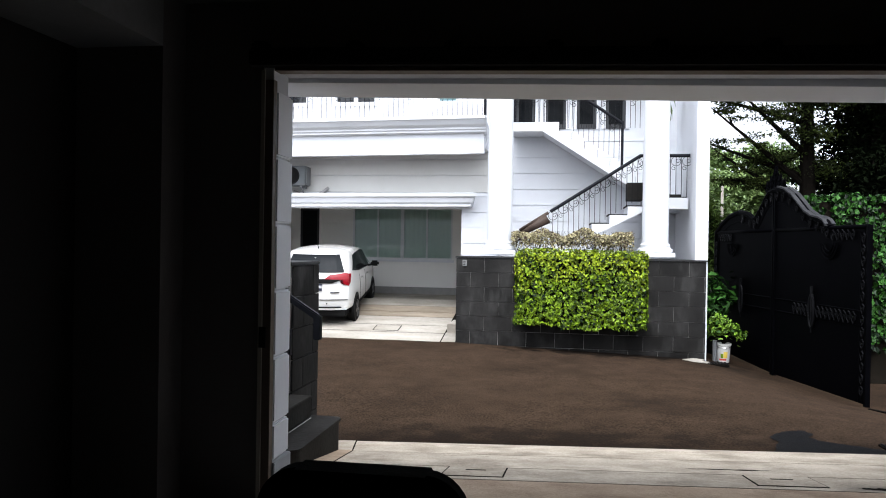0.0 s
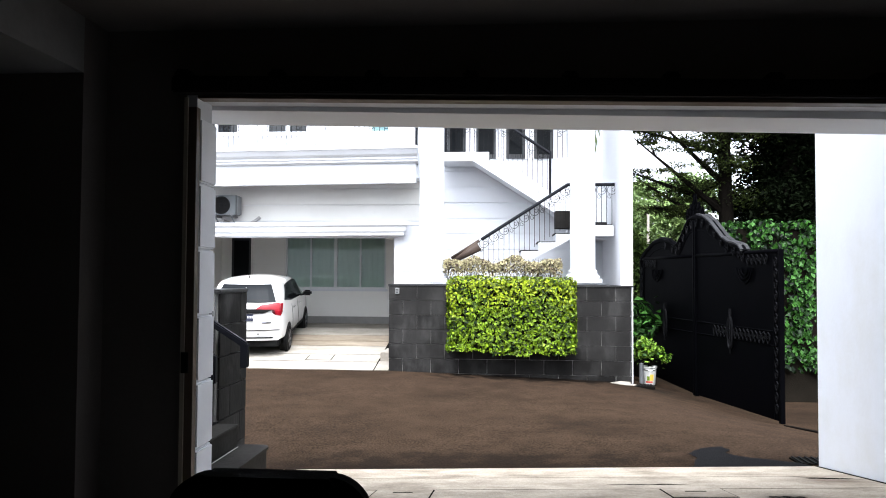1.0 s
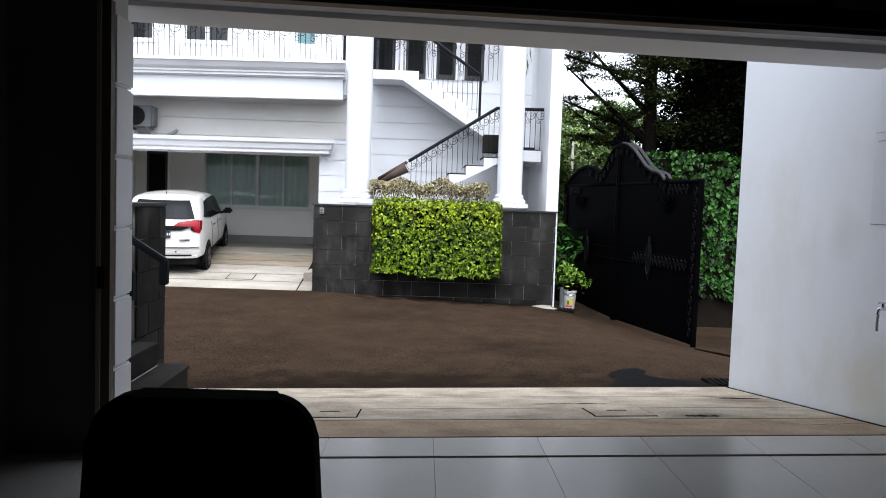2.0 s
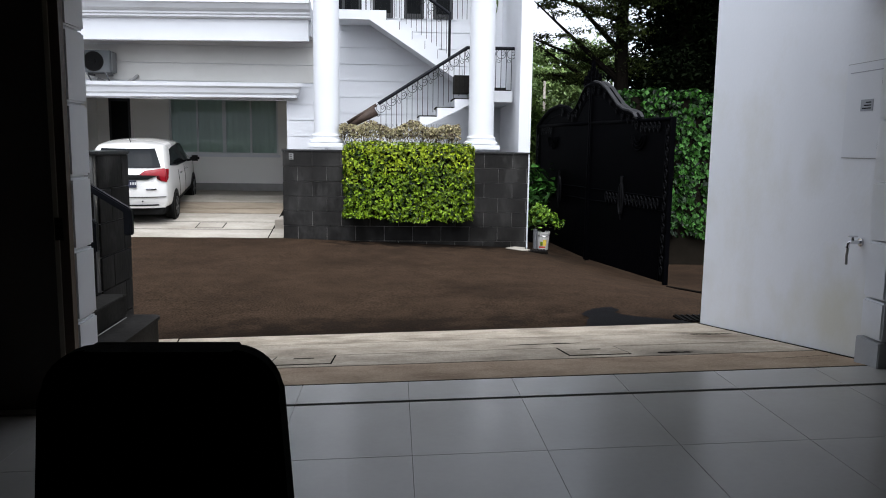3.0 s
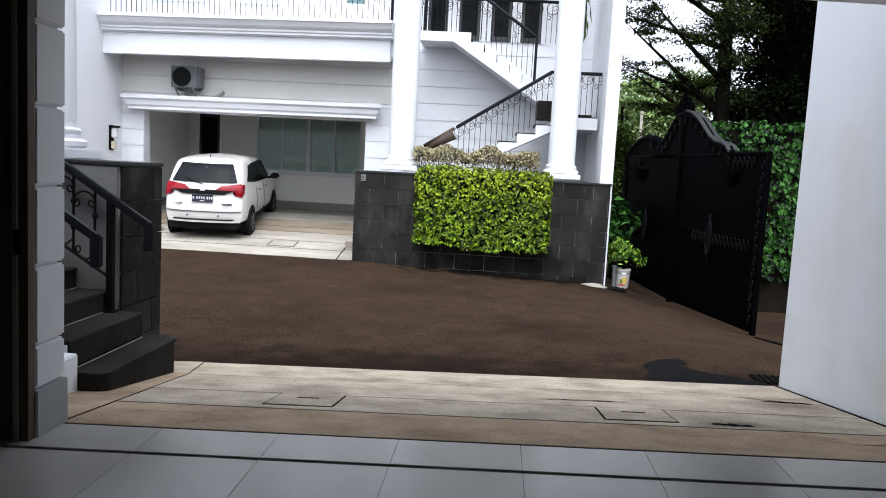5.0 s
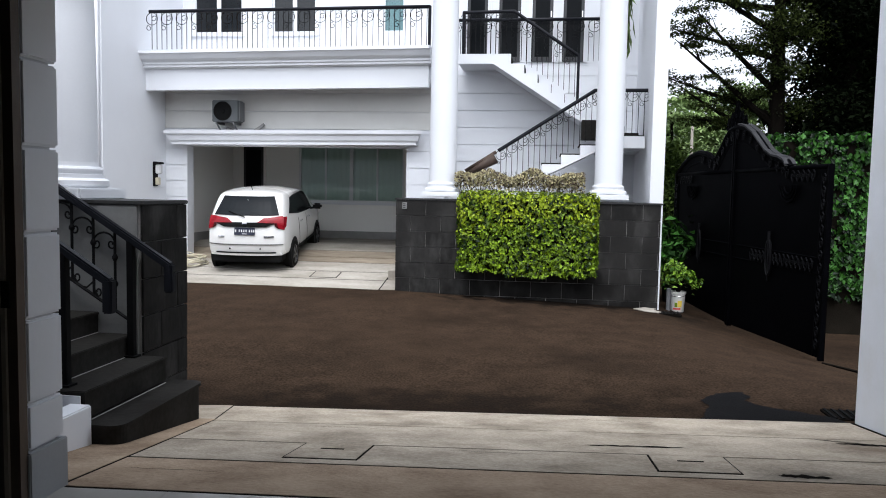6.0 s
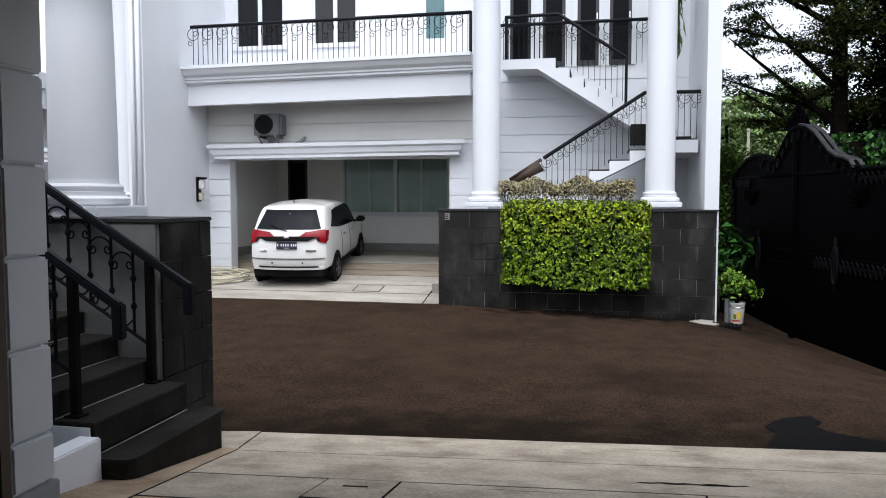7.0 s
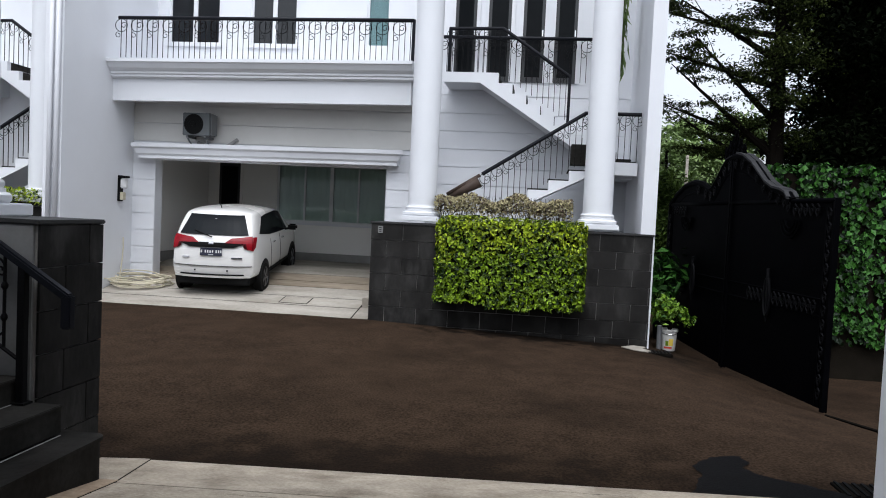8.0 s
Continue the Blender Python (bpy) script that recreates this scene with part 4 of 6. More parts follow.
for dx in (0.0, -11.05):
    railing("black wrought-iron railing on the lower stair flight", 17.06, [(-0.08, 2.36), (1.84, 3.59), (2.87, 3.59)], 0.92, G, dx=dx)
    railing("black wrought-iron railing on the upper stair flight", 18.26, [(-1.0, 5.42), (0.12, 5.44), (1.52, 4.49)], 0.93, G, [(-0.98, 5.42, 0.9), (1.53, 4.51, 1.2)], dx=dx)
railing("black wrought-iron railing across the upper landing", 19.0, [(-1.3, 5.42), (2.4, 5.42)], 0.93, G, every=3, ring=1.3)
bm = bmesh.new()
tube(bm, [(-0.75, 17.06, 1.94), (-0.12, 17.06, 2.34)], 0.035, 10)
tube(bm, [(-0.72, 17.06, 1.86), (-0.13, 17.06, 2.22)], 0.05, 8, 0.12)
solo("wooden_rail_end", bm, "brown_wood", "brown weathered wooden end of the stair handrail", "handrail", smooth=True)


# ---- windows and doors of the opposite house ----
def window(name, x0, x1, z0, z1, y, lights, depth, label, frame_mat="alu", sill=True, curtain=True, room=True, glass="pane"):
    w = thing(name, ((x0 + x1) / 2, y, z0), label, "window", kind="structure")
    f = 0.05
    part("window_frame", B((x0, x1, y, y + 0.08, z0, z0 + f), (x0, x1, y, y + 0.08, z1 - f, z1), (x0, x0 + f, y, y + 0.08, z0 + f, z1 - f), (x1 - f, x1, y, y + 0.08, z0 + f, z1 - f)), frame_mat, w)
    wide = (x1 - x0 - f) / lights
    for k in range(1, lights):
        t = 0.05 if k == lights / 2 else 0.026
        u = x0 + f / 2 + wide * k
        part("mullion", B((u - t, u + t, y + 0.004, y + 0.076, z0 + f, z1 - f)), frame_mat, w)
    for k in range(lights):
        u = x0 + f / 2 + wide * k
        ob = part("pane", B((u + 0.02, u + wide - 0.02, y + 0.03, y + 0.036, z0 + f - 0.01, z1 - f + 0.01)), glass, w)
        ob.visible_shadow = False
    if sill:
        part("window_sill", B((x0 - 0.06, x1 + 0.06, y - 0.08, y - 0.002, z0 - 0.07, z0 - 0.002), bevel=0.008), "trim", w)
    if curtain:
        bm = bmesh.new()
        n = 60
        lo = [bm.verts.new((x0 + (x1 - x0) * k / n, y + 0.12 + 0.006 * math.sin(k * 1.9), z0 + 0.02)) for k in range(n + 1)]
        hi = [bm.verts.new((x0 + (x1 - x0) * k / n, y + 0.12 + 0.006 * math.sin(k * 1.9), z1)) for k in range(n + 1)]
        for k in range(n):
            bm.faces.new((lo[k], lo[k + 1], hi[k + 1], hi[k]))
        part("curtain", bm, "curtain", w)
    if room:
        part("reveal", B((x0 - 0.05, x1 + 0.05, y + depth, y + depth + 0.05, z0 - 0.05, z1 + 0.05), (x0 - 0.1, x0 - 0.05, y + 0.3, y + depth, z0 - 0.05, z1 + 0.05), (x1 + 0.05, x1 + 0.1, y + 0.3, y + depth, z0 - 0.05, z1 + 0.05),
                         (x0 - 0.05, x1 + 0.05, y + 0.3, y + depth, z1 + 0.05, z1 + 0.1), (x0 - 0.05, x1 + 0.05, y + 0.3, y + depth, z0 - 0.1, z0 - 0.05)), "room", w)
    return w


window("window_carport", -6.01, -3.0, 1.15, 2.7, 22.23, 4, 1.2, "four-light grey aluminium carport window with drawn curtain")
window("window_upper", -7.68, -6.43, 5.2, 7.0, 19.23, 2, 1.0, "two-light white-framed upper window with dark glass", "trim", True, False, glass="dark_pane")
window("window_upper_2", -5.7, -4.6, 5.2, 7.0, 19.23, 2, 1.0, "two-light white-framed upper window with dark glass", "trim", True, False, glass="dark_pane")
window("window_upper_3", -3.0, -2.47, 5.2, 7.0, 19.23, 1, 1.0, "narrow upper window with blue-green glass", "trim", False, True, glass="teal_pane")


def dark_door(name, x0, x1, z0, z1, y, label, frame_mat):
    d = thing(name, ((x0 + x1) / 2, y, z0), label, "door", kind="structure")
    part("door_frame", B((x0 - 0.08, x0, y - 0.04, y - 0.002, z0, z1 + 0.08), (x1, x1 + 0.08, y - 0.04, y - 0.002, z0, z1 + 0.08), (x0, x1, y - 0.04, y - 0.002, z1, z1 + 0.08), bevel=0.004), frame_mat, d)
    part("door_leaf", B((x0, x1, y - 0.025, y - 0.003, z0, z1)), "door", d)
    ob = part("pane", B((x0 + 0.07, x1 - 0.07, y - 0.03, y - 0.026, z0 + 0.12, z1 - 0.1)), "car_glass", d)
    part("door_handle", B((x1 - 0.055, x1 - 0.03, y - 0.06, y - 0.026, z0 + 1.0, z0 + 1.14), bevel=0.004), "chrome", d)
    return d


dark_door("door_carport", -7.63, -7.04, 0.14, 2.67, 22.2, "narrow dark carport door in a cream frame", "cream")
for k, (x0, x1) in enumerate(((-1.0, -0.53), (-0.27, 0.23), (0.49, 0.96), (1.19, 1.66))):
    dark_door("door_landing" if k == 0 else "door_landing_%d" % k, x0, x1, 4.5, 6.9, Y_W - 0.0, "tall dark glazed door in a white frame", "trim")


# ---- wall things ----
def air_conditioner(x, z):
    y = Y_C - 0.03
    a = thing("air_conditioner", (x, y, z), "grey outdoor air conditioning unit on wall brackets", "air conditioner")
    part("housing", B((x, x + 0.61, y - 0.42, y - 0.1, z, z + 0.48), bevel=0.012), "ac", a)
    part("side_cover", B((x + 0.611, x + 0.64, y - 0.38, y - 0.1, z + 0.02, z + 0.46), bevel=0.006), "ac_side", a)
    bm = bmesh.new()
    lathe(bm, [(0.215, 0), (0.215, 0.012)], (0, 0, 0), 32)
    bm.transform(T((x + 0.25, y - 0.42, z + 0.24)) @ pose(0, 0, 0, 90))
    part("fan_opening", bm, "black", a)
    for r in (0.06, 0.11, 0.155, 0.195):
        bm = bmesh.new()
        tube(bm, spiral((x + 0.25, z + 0.24), r, r, 0, 360, 24, lambda u, v: (u, y - 0.438, v)), 0.005, 5)
        part("fan_guard", bm, "black", a)
    bm = bmesh.new()
    lathe(bm, [(0.05, 0), (0.045, 0.012)], (0, 0, 0), 16)
    bm.transform(T((x + 0.25, y - 0.435, z + 0.24)) @ pose(0, 0, 0, 90))
    part("hub", bm, "black", a)
    for bx in (x + 0.08, x + 0.48):
        bm = B((bx, bx + 0.04, y - 0.42, y, z - 0.05, z - 0.002))
        tube(bm, [(bx + 0.02, y - 0.38, z - 0.05), (bx + 0.02, y, z - 0.3)], 0.018, 6)
        part("bracket", bm, "ac_side", a)
    bm = bmesh.new()
    tube(bm, [(x + 0.2, y - 0.1, z - 0.12), (x + 0.45, y - 0.06, z - 0.22), (x + 0.8, y - 0.04, z - 0.2), (x + 0.95, y - 0.04, z - 0.12), (x + 1.08, y - 0.03, z - 0.02)], 0.04, 8)
    part("pipe", bm, "pipe", a, "wrapped grey pipe", True)


air_conditioner(-6.61, 2.98)

L = thing("wall_lamp", (X_L + 0.05, 17.74, 1.52), "black wall lantern with pale glass on the white wall", "wall lamp")
part("back_plate", B((X_L + 0.002, X_L + 0.05, 17.66, 17.82, 1.5, 2.06), bevel=0.01), "iron", L)
part("shade", B((X_L + 0.05, X_L + 0.18, 17.68, 17.8, 1.78, 2.0), bevel=0.02), "clear", L)
part("hood", B((X_L + 0.05, X_L + 0.2, 17.66, 17.82, 2.002, 2.05), bevel=0.01), "iron", L)
part("meter", B((X_L + 0.05, X_L + 0.13, 17.68, 17.79, 1.53, 1.7), bevel=0.01), "hose", L)
bm = bmesh.new()
line = [(X_L + 0.04, 17.88, 0.72), (X_L + 0.06, 17.86, 0.5), (X_L + 0.05, 17.84, 0.2), (X_L + 0.08, 17.7, -0.2)]
for k in range(9):
    pts = []
    for i in range(37):
        a, u = math.pi + 2 * math.pi * i / 36, k + i / 36
        r = 0.5 + 0.02 * (k + i / 36) + 0.1 * math.sin(2 * a + 1.7 * u) + 0.04 * math.sin(5 * a + 2.3 * u)
        x, y = X_L + 0.58 + 1.0 * r * math.cos(a) + 0.1 * math.sin(2.1 * u), 17.6 + 0.6 * r * math.sin(a) + 0.08 * math.cos(1.3 * u)
        pts.append((x, y, far_ramp_z(x, y) + 0.018 + 0.02 * u + 0.015 * math.sin(3 * a + u)))
    line += pts[:-1]
tube(bm, line, 0.013, 6)
solo("garden_hose", bm, "hose", "coiled yellowed garden hose on the concrete drive", "hose", smooth=True)
bm = bmesh.new()
for px in (-8.16, -8.02):
    tube(bm, [(px, 15.64, -0.4), (px, 15.64, 8.0)], 0.045, 10)
solo("downpipe", bm, "white", "pair of white downpipes beside the party wall", "downpipe", smooth=True)

E = thing("meter_box", (3.56, 5.27, 1.77), "pale flush electric cabinet door with a grey sticker", "cabinet")
part("gap", B((3.566, 3.569, 5.08, 5.575, 1.434, 2.106)), "plaster", E)
part("cover", B((3.557, 3.5655, 5.085, 5.566, 1.44, 2.1), bevel=0.003), "sheet", E)
part("slot", B((3.5535, 3.5568, 5.1, 5.52, 2.036, 2.042)), "sticker", E)
part("latch", B((3.537, 3.5568, 5.1, 5.125, 1.93, 1.98), bevel=0.004), "black", E)
part("latch", B((3.537, 3.5568, 5.1, 5.125, 1.5, 1.56), bevel=0.004), "black", E)
st = part("sticker", B((3.5535, 3.5568, 5.23, 5.37, 1.765, 1.845)), "sticker", E)
for k in range(3):
    part("print_line", B((3.552, 3.5535, 5.25, 5.35 - 0.02 * k, 1.78 + 0.02 * k, 1.788 + 0.02 * k)), "black", st)

TAP = thing("water_tap", (3.57, 5.25, 0.85), "chrome water tap on the white party wall", "tap")
bm = bmesh.new()
tube(bm, [(3.57, 5.25, 0.85), (3.49, 5.25, 0.85), (3.475, 5.25, 0.84), (3.47, 5.25, 0.81)], 0.014, 8)
part("spout", bm, "chrome", TAP, smooth=True)
bm = bmesh.new()
lathe(bm, [(0.03, 0), (0.03, 0.012)], (0, 0, 0), 16)
bm.transform(T((3.57, 5.25, 0.85)) @ pose(0, 0, 0, 0, -90))
part("flange", bm, "chrome", TAP, smooth=True)
bm = B((3.47, 3.54, 5.243, 5.257, 0.885, 0.897), bevel=0.003)
tube(bm, [(3.505, 5.25, 0.86), (3.505, 5.25, 0.89)], 0.009, 8)
part("handle", bm, "chrome", TAP)
bm = bmesh.new()
tube(bm, [(3.475, 5.25, 0.815), (3.477, 5.262, 0.75), (3.487, 5.275, 0.69)], 0.009, 8)
part("hose_stub", bm, "pipe", TAP, "short grey hose stub", True)
BADGE = thing("house_plate", (-1.85, 16.2, 1.2), "small pale plate with a worn mark on the planter wall", "sign")
part("plate", B((-1.9, -1.81, 16.2, 16.222, 1.15, 1.28), bevel=0.003), "dark_plaster", BADGE)
for k in range(3):
    part("mark", B((-1.885, -1.835, 16.196, 16.2, 1.172 + 0.035 * k, 1.186 + 0.035 * k)), "stone", BADGE)

# ---- chair in the garage ----
def office_chair(x, y):
    """An office chair; its back stands at y and its seat towards -y."""
    z = floor_z(x)
    c = thing("office_chair", (x, y - 0.25, z), "black upholstered office chair with a broad rounded back", "chair")
    outline = []
    for cx, cz, a0, r in ((0.165, 0.905, 0, 0.105), (-0.165, 0.905, 90, 0.105), (-0.2, 0.62, 180, 0.09), (0.2, 0.62, 270, 0.09)):
        for k in range(9):
            a = radians(a0 + 90 * k / 8)
            outline.append((x + cx + r * math.cos(a), cz + r * math.sin(a)))
    crown = [(u, v + 0.012 * (1 - ((u - x) / 0.28) ** 2) * (v > 0.8)) for u, v in outline]
    bm = prism(bmesh.new(), crown, "y", y - 0.05, y + 0.04)
    bmesh.ops.bevel(bm, geom=[e for e in bm.edges if abs((e.verts[0].co - e.verts[1].co).y) < 0.01], offset=0.02, segments=3, affect="EDGES")
    part("backrest", bm, "seat", c, smooth=True)
    part("seat", B((x - 0.25, x + 0.25, y - 0.52, y - 0.06, z + 0.44, z + 0.53), bevel=0.035), "seat", c)
    part("gas_lift", tube(bmesh.new(), [(x, y - 0.3, z + 0.1), (x, y - 0.3, z + 0.44)], 0.03, 12), "black", c)
    part("back_bar", B((x - 0.035, x + 0.035, y + 0.03, y + 0.07, z + 0.42, z + 0.8), (x - 0.035, x + 0.035, y - 0.25, y + 0.03, z + 0.4, z + 0.44), bevel=0.01), "black", c)
    for k in range(5):
        a = radians(90 + 72 * k)
        ex, ey = x + 0.3 * math.cos(a), y - 0.3 + 0.3 * math.sin(a)
        leg = part("leg", tube(bmesh.new(), [(x, y - 0.3, z + 0.12), (ex, ey, z + 0.085)], 0.025, 8, 0.018), "black", c)
        bm = lathe(bmesh.new(), [(0.02, -0.015), (0.03, -0.012), (0.03, 0.012), (0.02, 0.015)], (0, 0, 0), 12)
        bm.transform(T((ex, ey, 0.03 + floor_z(ex))) @ pose(0, 0, 0, 90, 0, math.degrees(a)))
        part("castor", bm, "rubber", leg)


office_chair(-0.25, 1.84)


# ---- parked car ----
def build_car(x, y, z, pitch, yaw):
    """A small white people carrier, nose inwards; local y runs from the rear bumper to the nose."""
    car = thing("car", (x, y, z), "white compact people carrier with red rear lamps parked in the carport", "car")
    stations = [0.0, 0.12, 0.35, 0.75, 1.3, 1.9, 2.5, 2.95, 3.4, 3.8, 4.07]
    roof = [1.57, 1.6, 1.62, 1.625, 1.62, 1.59, 1.52, 1.25, 1.0, 0.93, 0.78]
    belt = [1.05, 1.05, 1.03, 1.0, 0.965, 0.955, 0.95, 0.94, 0.92, 0.86, 0.74]

    def at(s, table):
        for a, b, u, v in zip(stations, stations[1:], table, table[1:]):
            if s <= b:
                return u + (v - u) * (s - a) / (b - a)
        return table[-1]

    def lean(zz):
        return 0.02 + 0.05 * smoothstep(0.6, 0.95, zz) + 0.36 * smoothstep(0.95, 1.6, zz) if zz > 0.55 else 0.02 + 0.1 * smoothstep(0.55, 0.28, zz) * 0.6

    def half(s, zz):
        b, r = at(s, belt), at(s, roof)
        taper = 1 - 0.075 * smoothstep(0.5, 0.0, s) - 0.1 * smoothstep(3.3, 4.07, s)
        if zz <= b:
            w = 0.8 + 0.027 * math.sin(math.pi * min(1, max(0, (zz - 0.25) / 0.75)))
        else:
            w = 0.8 - 0.15 * ((zz - b) / max(0.05, r - b)) ** 1.25
        return w * taper

    def body_point(s, zz, c):
        blend = max(0, 1 - s / 1.3)
        yy = s + lean(zz) * blend
        yy += 0.13 * abs(c) ** 3 * max(0, 1 - s / 0.35) - 0.2 * abs(c) ** 3 * max(0, (s - 3.6) / 0.47)
        return (c * half(s, zz), yy, zz)

    levels = [0.0, 0.12, 0.3, 0.5, 0.7, 0.86, 1.0]

    def level_z(s, f):
        b, r = at(s, belt), at(s, roof)
        return 0.35 + (b - 0.35) * f / 0.5 if f <= 0.5 else b + (r - b) * (f - 0.5) / 0.5

    cols = [-1, -0.85, -0.5, 0, 0.5, 0.85, 1]
    bm = bmesh.new()
    seen = {}

    def v(i, j, k):
        if (i, j, k) not in seen:
            s, f, c = stations[i], levels[j], cols[k]
            p = Vector(body_point(s, level_z(s, f), c))
            if j == len(levels) - 1:
                p.z -= 0.07 * abs(c) ** 2.5
            seen[(i, j, k)] = bm.verts.new(p)
        return seen[(i, j, k)]

    S, J, K = len(stations) - 1, len(levels) - 1, len(cols) - 1
    for i in range(S):
        for j in range(J):
            for k in (0, K):
                bm.faces.new((v(i, j, k), v(i + 1, j, k), v(i + 1, j + 1, k), v(i, j + 1, k)))
        for k in range(K):
            for j in (0, J):
                bm.faces.new((v(i, j, k), v(i + 1, j, k), v(i + 1, j, k + 1), v(i, j, k + 1)))
    for i in (0, S):
        for j in range(J):
            for k in range(K):
                bm.faces.new((v(i, j, k), v(i, j, k + 1), v(i, j + 1, k + 1), v(i, j + 1, k)))
    body = part("body", bm, "car", car, smooth=True)
    sub = body.modifiers.new("smooth", "SUBSURF")
    sub.levels = sub.render_levels = 2
    made = [body]

    def skin(name, mat, quad, n, side, lift, label="", parent=None):
        """A panel laid on the body; quad gives its four (along, height) corners, on the side or the rear."""
        bm = bmesh.new()
        grid = []
        for a in range(n + 1):
            row = []
            for b in range(n + 1):
                u, w = a / n, b / n
                p = [(1 - u) * (1 - w) * quad[0][q] + u * (1 - w) * quad[1][q] + u * w * quad[2][q] + (1 - u) * w * quad[3][q] for q in (0, 1)]
                if side == "rear":
                    pt = Vector(body_point(0, p[1], p[0])) + Vector((0, -lift, 0))
                else:
                    pt = Vector(body_point(p[0], p[1], side))
                    pt.x += side * lift
                row.append(bm.verts.new(pt))
            grid.append(row)
        for ra, rb in zip(grid, grid[1:]):
            for b in range(n):
                bm.faces.new((ra[b], ra[b + 1], rb[b + 1], rb[b]))
        ex = bmesh.ops.extrude_face_region(bm, geom=list(bm.faces))
        push = Vector((0, 0.03, 0)) if side == "rear" else Vector((-side * 0.03, 0, 0))
        bmesh.ops.translate(bm, verts=[g for g in ex["geom"] if isinstance(g, bmesh.types.BMVert)], vec=push)
        ob = part(name, bm, mat, parent or car, label)
        made.append(ob)
        return ob

    rear_glass = skin("rear_window", "rear_glass", [(-0.9, 1.165), (0.9, 1.165), (0.82, 1.52), (-0.82, 1.52)], 10, "rear", 0.004)
    skin("garnish", "black", [(-0.55, 0.94), (0.55, 0.94), (0.88, 1.03), (-0.88, 1.03)], 8, "rear", 0.012, "black trim between the rear lamps")
    for sd in (-1, 1):
        lamp = skin("rear_lamp", "red", [(sd * 0.99, 0.885), (sd * 0.88, 0.915), (sd * 0.82, 1.14), (sd * 0.995, 1.15)], 6, "rear", 0.022)
        skin("lamp_wing", "red", [(sd * 0.85, 1.015), (sd * 0.34, 1.03), (sd * 0.5, 1.115), (sd * 0.845, 1.14)], 6, "rear", 0.02, "", lamp)
        skin("reverse_lamp", "lens_dark", [(sd * 0.888, 0.9), (sd * 0.79, 0.95), (sd * 0.8, 1.055), (sd * 0.86, 1.055)], 3, "rear", 0.019, "dark inner lens", lamp)
        skin("lamp_side", "red", [(0.0, 0.88), (0.2, 0.94), (0.28, 1.12), (0.0, 1.13)], 6, sd, 0.01, "", lamp)
        skin("side_window", "car_glass", [(0.5, 1.16), (1.325, 1.06), (1.325, 1.47), (0.8, 1.45)], 8, sd, 0.0)
        skin("side_window", "car_glass", [(1.33, 1.06), (2.07, 1.02), (2.05, 1.46), (1.33, 1.47)], 8, sd, 0.0)
        skin("side_window", "car_glass", [(2.075, 1.02), (2.78, 1.0), (2.38, 1.42), (2.055, 1.46)], 8, sd, 0.0)
        skin("door_handle", "chrome", [(1.45, 0.87), (1.63, 0.87), (1.63, 0.9), (1.45, 0.9)], 2, sd, 0.02)
        skin("door_handle", "chrome", [(2.2, 0.86), (2.38, 0.86), (2.38, 0.89), (2.2, 0.89)], 2, sd, 0.02)
        skin("sill", "black", [(1.05, 0.34), (2.95, 0.34), (2.95, 0.38), (1.05, 0.38)], 4, sd, 0.008)
        for gx in (1.31, 2.06):
            skin("door_gap", "black", [(gx, 0.34), (gx + 0.008, 0.34), (gx + 0.008, 0.98), (gx, 0.98)], 6, sd, 0.003)
        for wy in (0.8, 3.16):
            wx = sd * half(wy, 0.4)
            bm = bmesh.new()
            lathe(bm, [(0.345, -0.05), (0.345, 0.012), (0.33, 0.014)], (0, 0, 0), 32)
            bm.transform(T((wx, wy, 0.3)) @ pose(0, 0, 0, 0, 90 * sd, 0))
            made.append(part("wheel_arch", bm, "black", car, "black wheel arch lining"))
            bm = bmesh.new()
            lathe(bm, [(0.17, -0.2), (0.26, -0.2), (0.285, -0.17), (0.285, -0.02), (0.265, 0.008), (0.2, 0.012), (0.19, -0.01)], (0, 0, 0), 32)
            bm.transform(T((wx + sd * 0.012, wy, 0.285)) @ pose(0, 0, 0, 0, 90 * sd, 0))
            wheel = part("wheel", bm, "rubber", car, "black tyre on a grey rim", True)
            made.append(wheel)
            bm = bmesh.new()
            lathe(bm, [(0.185, -0.06), (0.2, 0.0), (0.19, 0.012), (0.175, -0.02), (0.05, -0.02)], (0, 0, 0), 28)
            for q in range(5):
                m = pose(0, 0, 0, 0, 0, 72 * q)
                bmesh.ops.create_cube(bm, size=1, matrix=m @ T((0.105, 0, 0.0)) @ Matrix.Diagonal((0.17, 0.05, 0.02, 1)))
            bm.transform(T((wx + sd * 0.012, wy, 0.285)) @ pose(0, 0, 0, 0, 90 * sd, 0))
            made.append(part("rim", bm, "rim", wheel))
        bm = B((sd * 0.97 - 0.1, sd * 0.97 + 0.1, 2.5, 2.6, 1.0, 1.13), bevel=0.035)
        tube(bm, [(sd * 0.78, 2.62, 1.0), (sd * 0.9, 2.57, 1.03)], 0.025, 8)
        made.append(part("wing_mirror", bm, "black", car, "black wing mirror"))
    bumper = skin("bumper_lip", "car", [(-0.95, 0.36), (0.95, 0.36), (0.95, 0.4), (-0.95, 0.4)], 10, "rear", 0.02)
    skin("bumper_mesh", "black", [(-0.8, 0.41), (0.8, 0.41), (0.78, 0.43), (-0.78, 0.43)], 8, "rear", 0.016, "", bumper)
    skin("bumper_gap", "black", [(-0.97, 0.585), (0.97, 0.585), (0.97, 0.592), (-0.97, 0.592)], 10, "rear", 0.003, "", bumper)
    for sx in (-0.4, 0.4):
        skin("parking_sensor", "black", [(sx - 0.015, 0.49), (sx + 0.015, 0.49), (sx + 0.015, 0.515), (sx - 0.015, 0.515)], 2, "rear", 0.006, "", bumper)
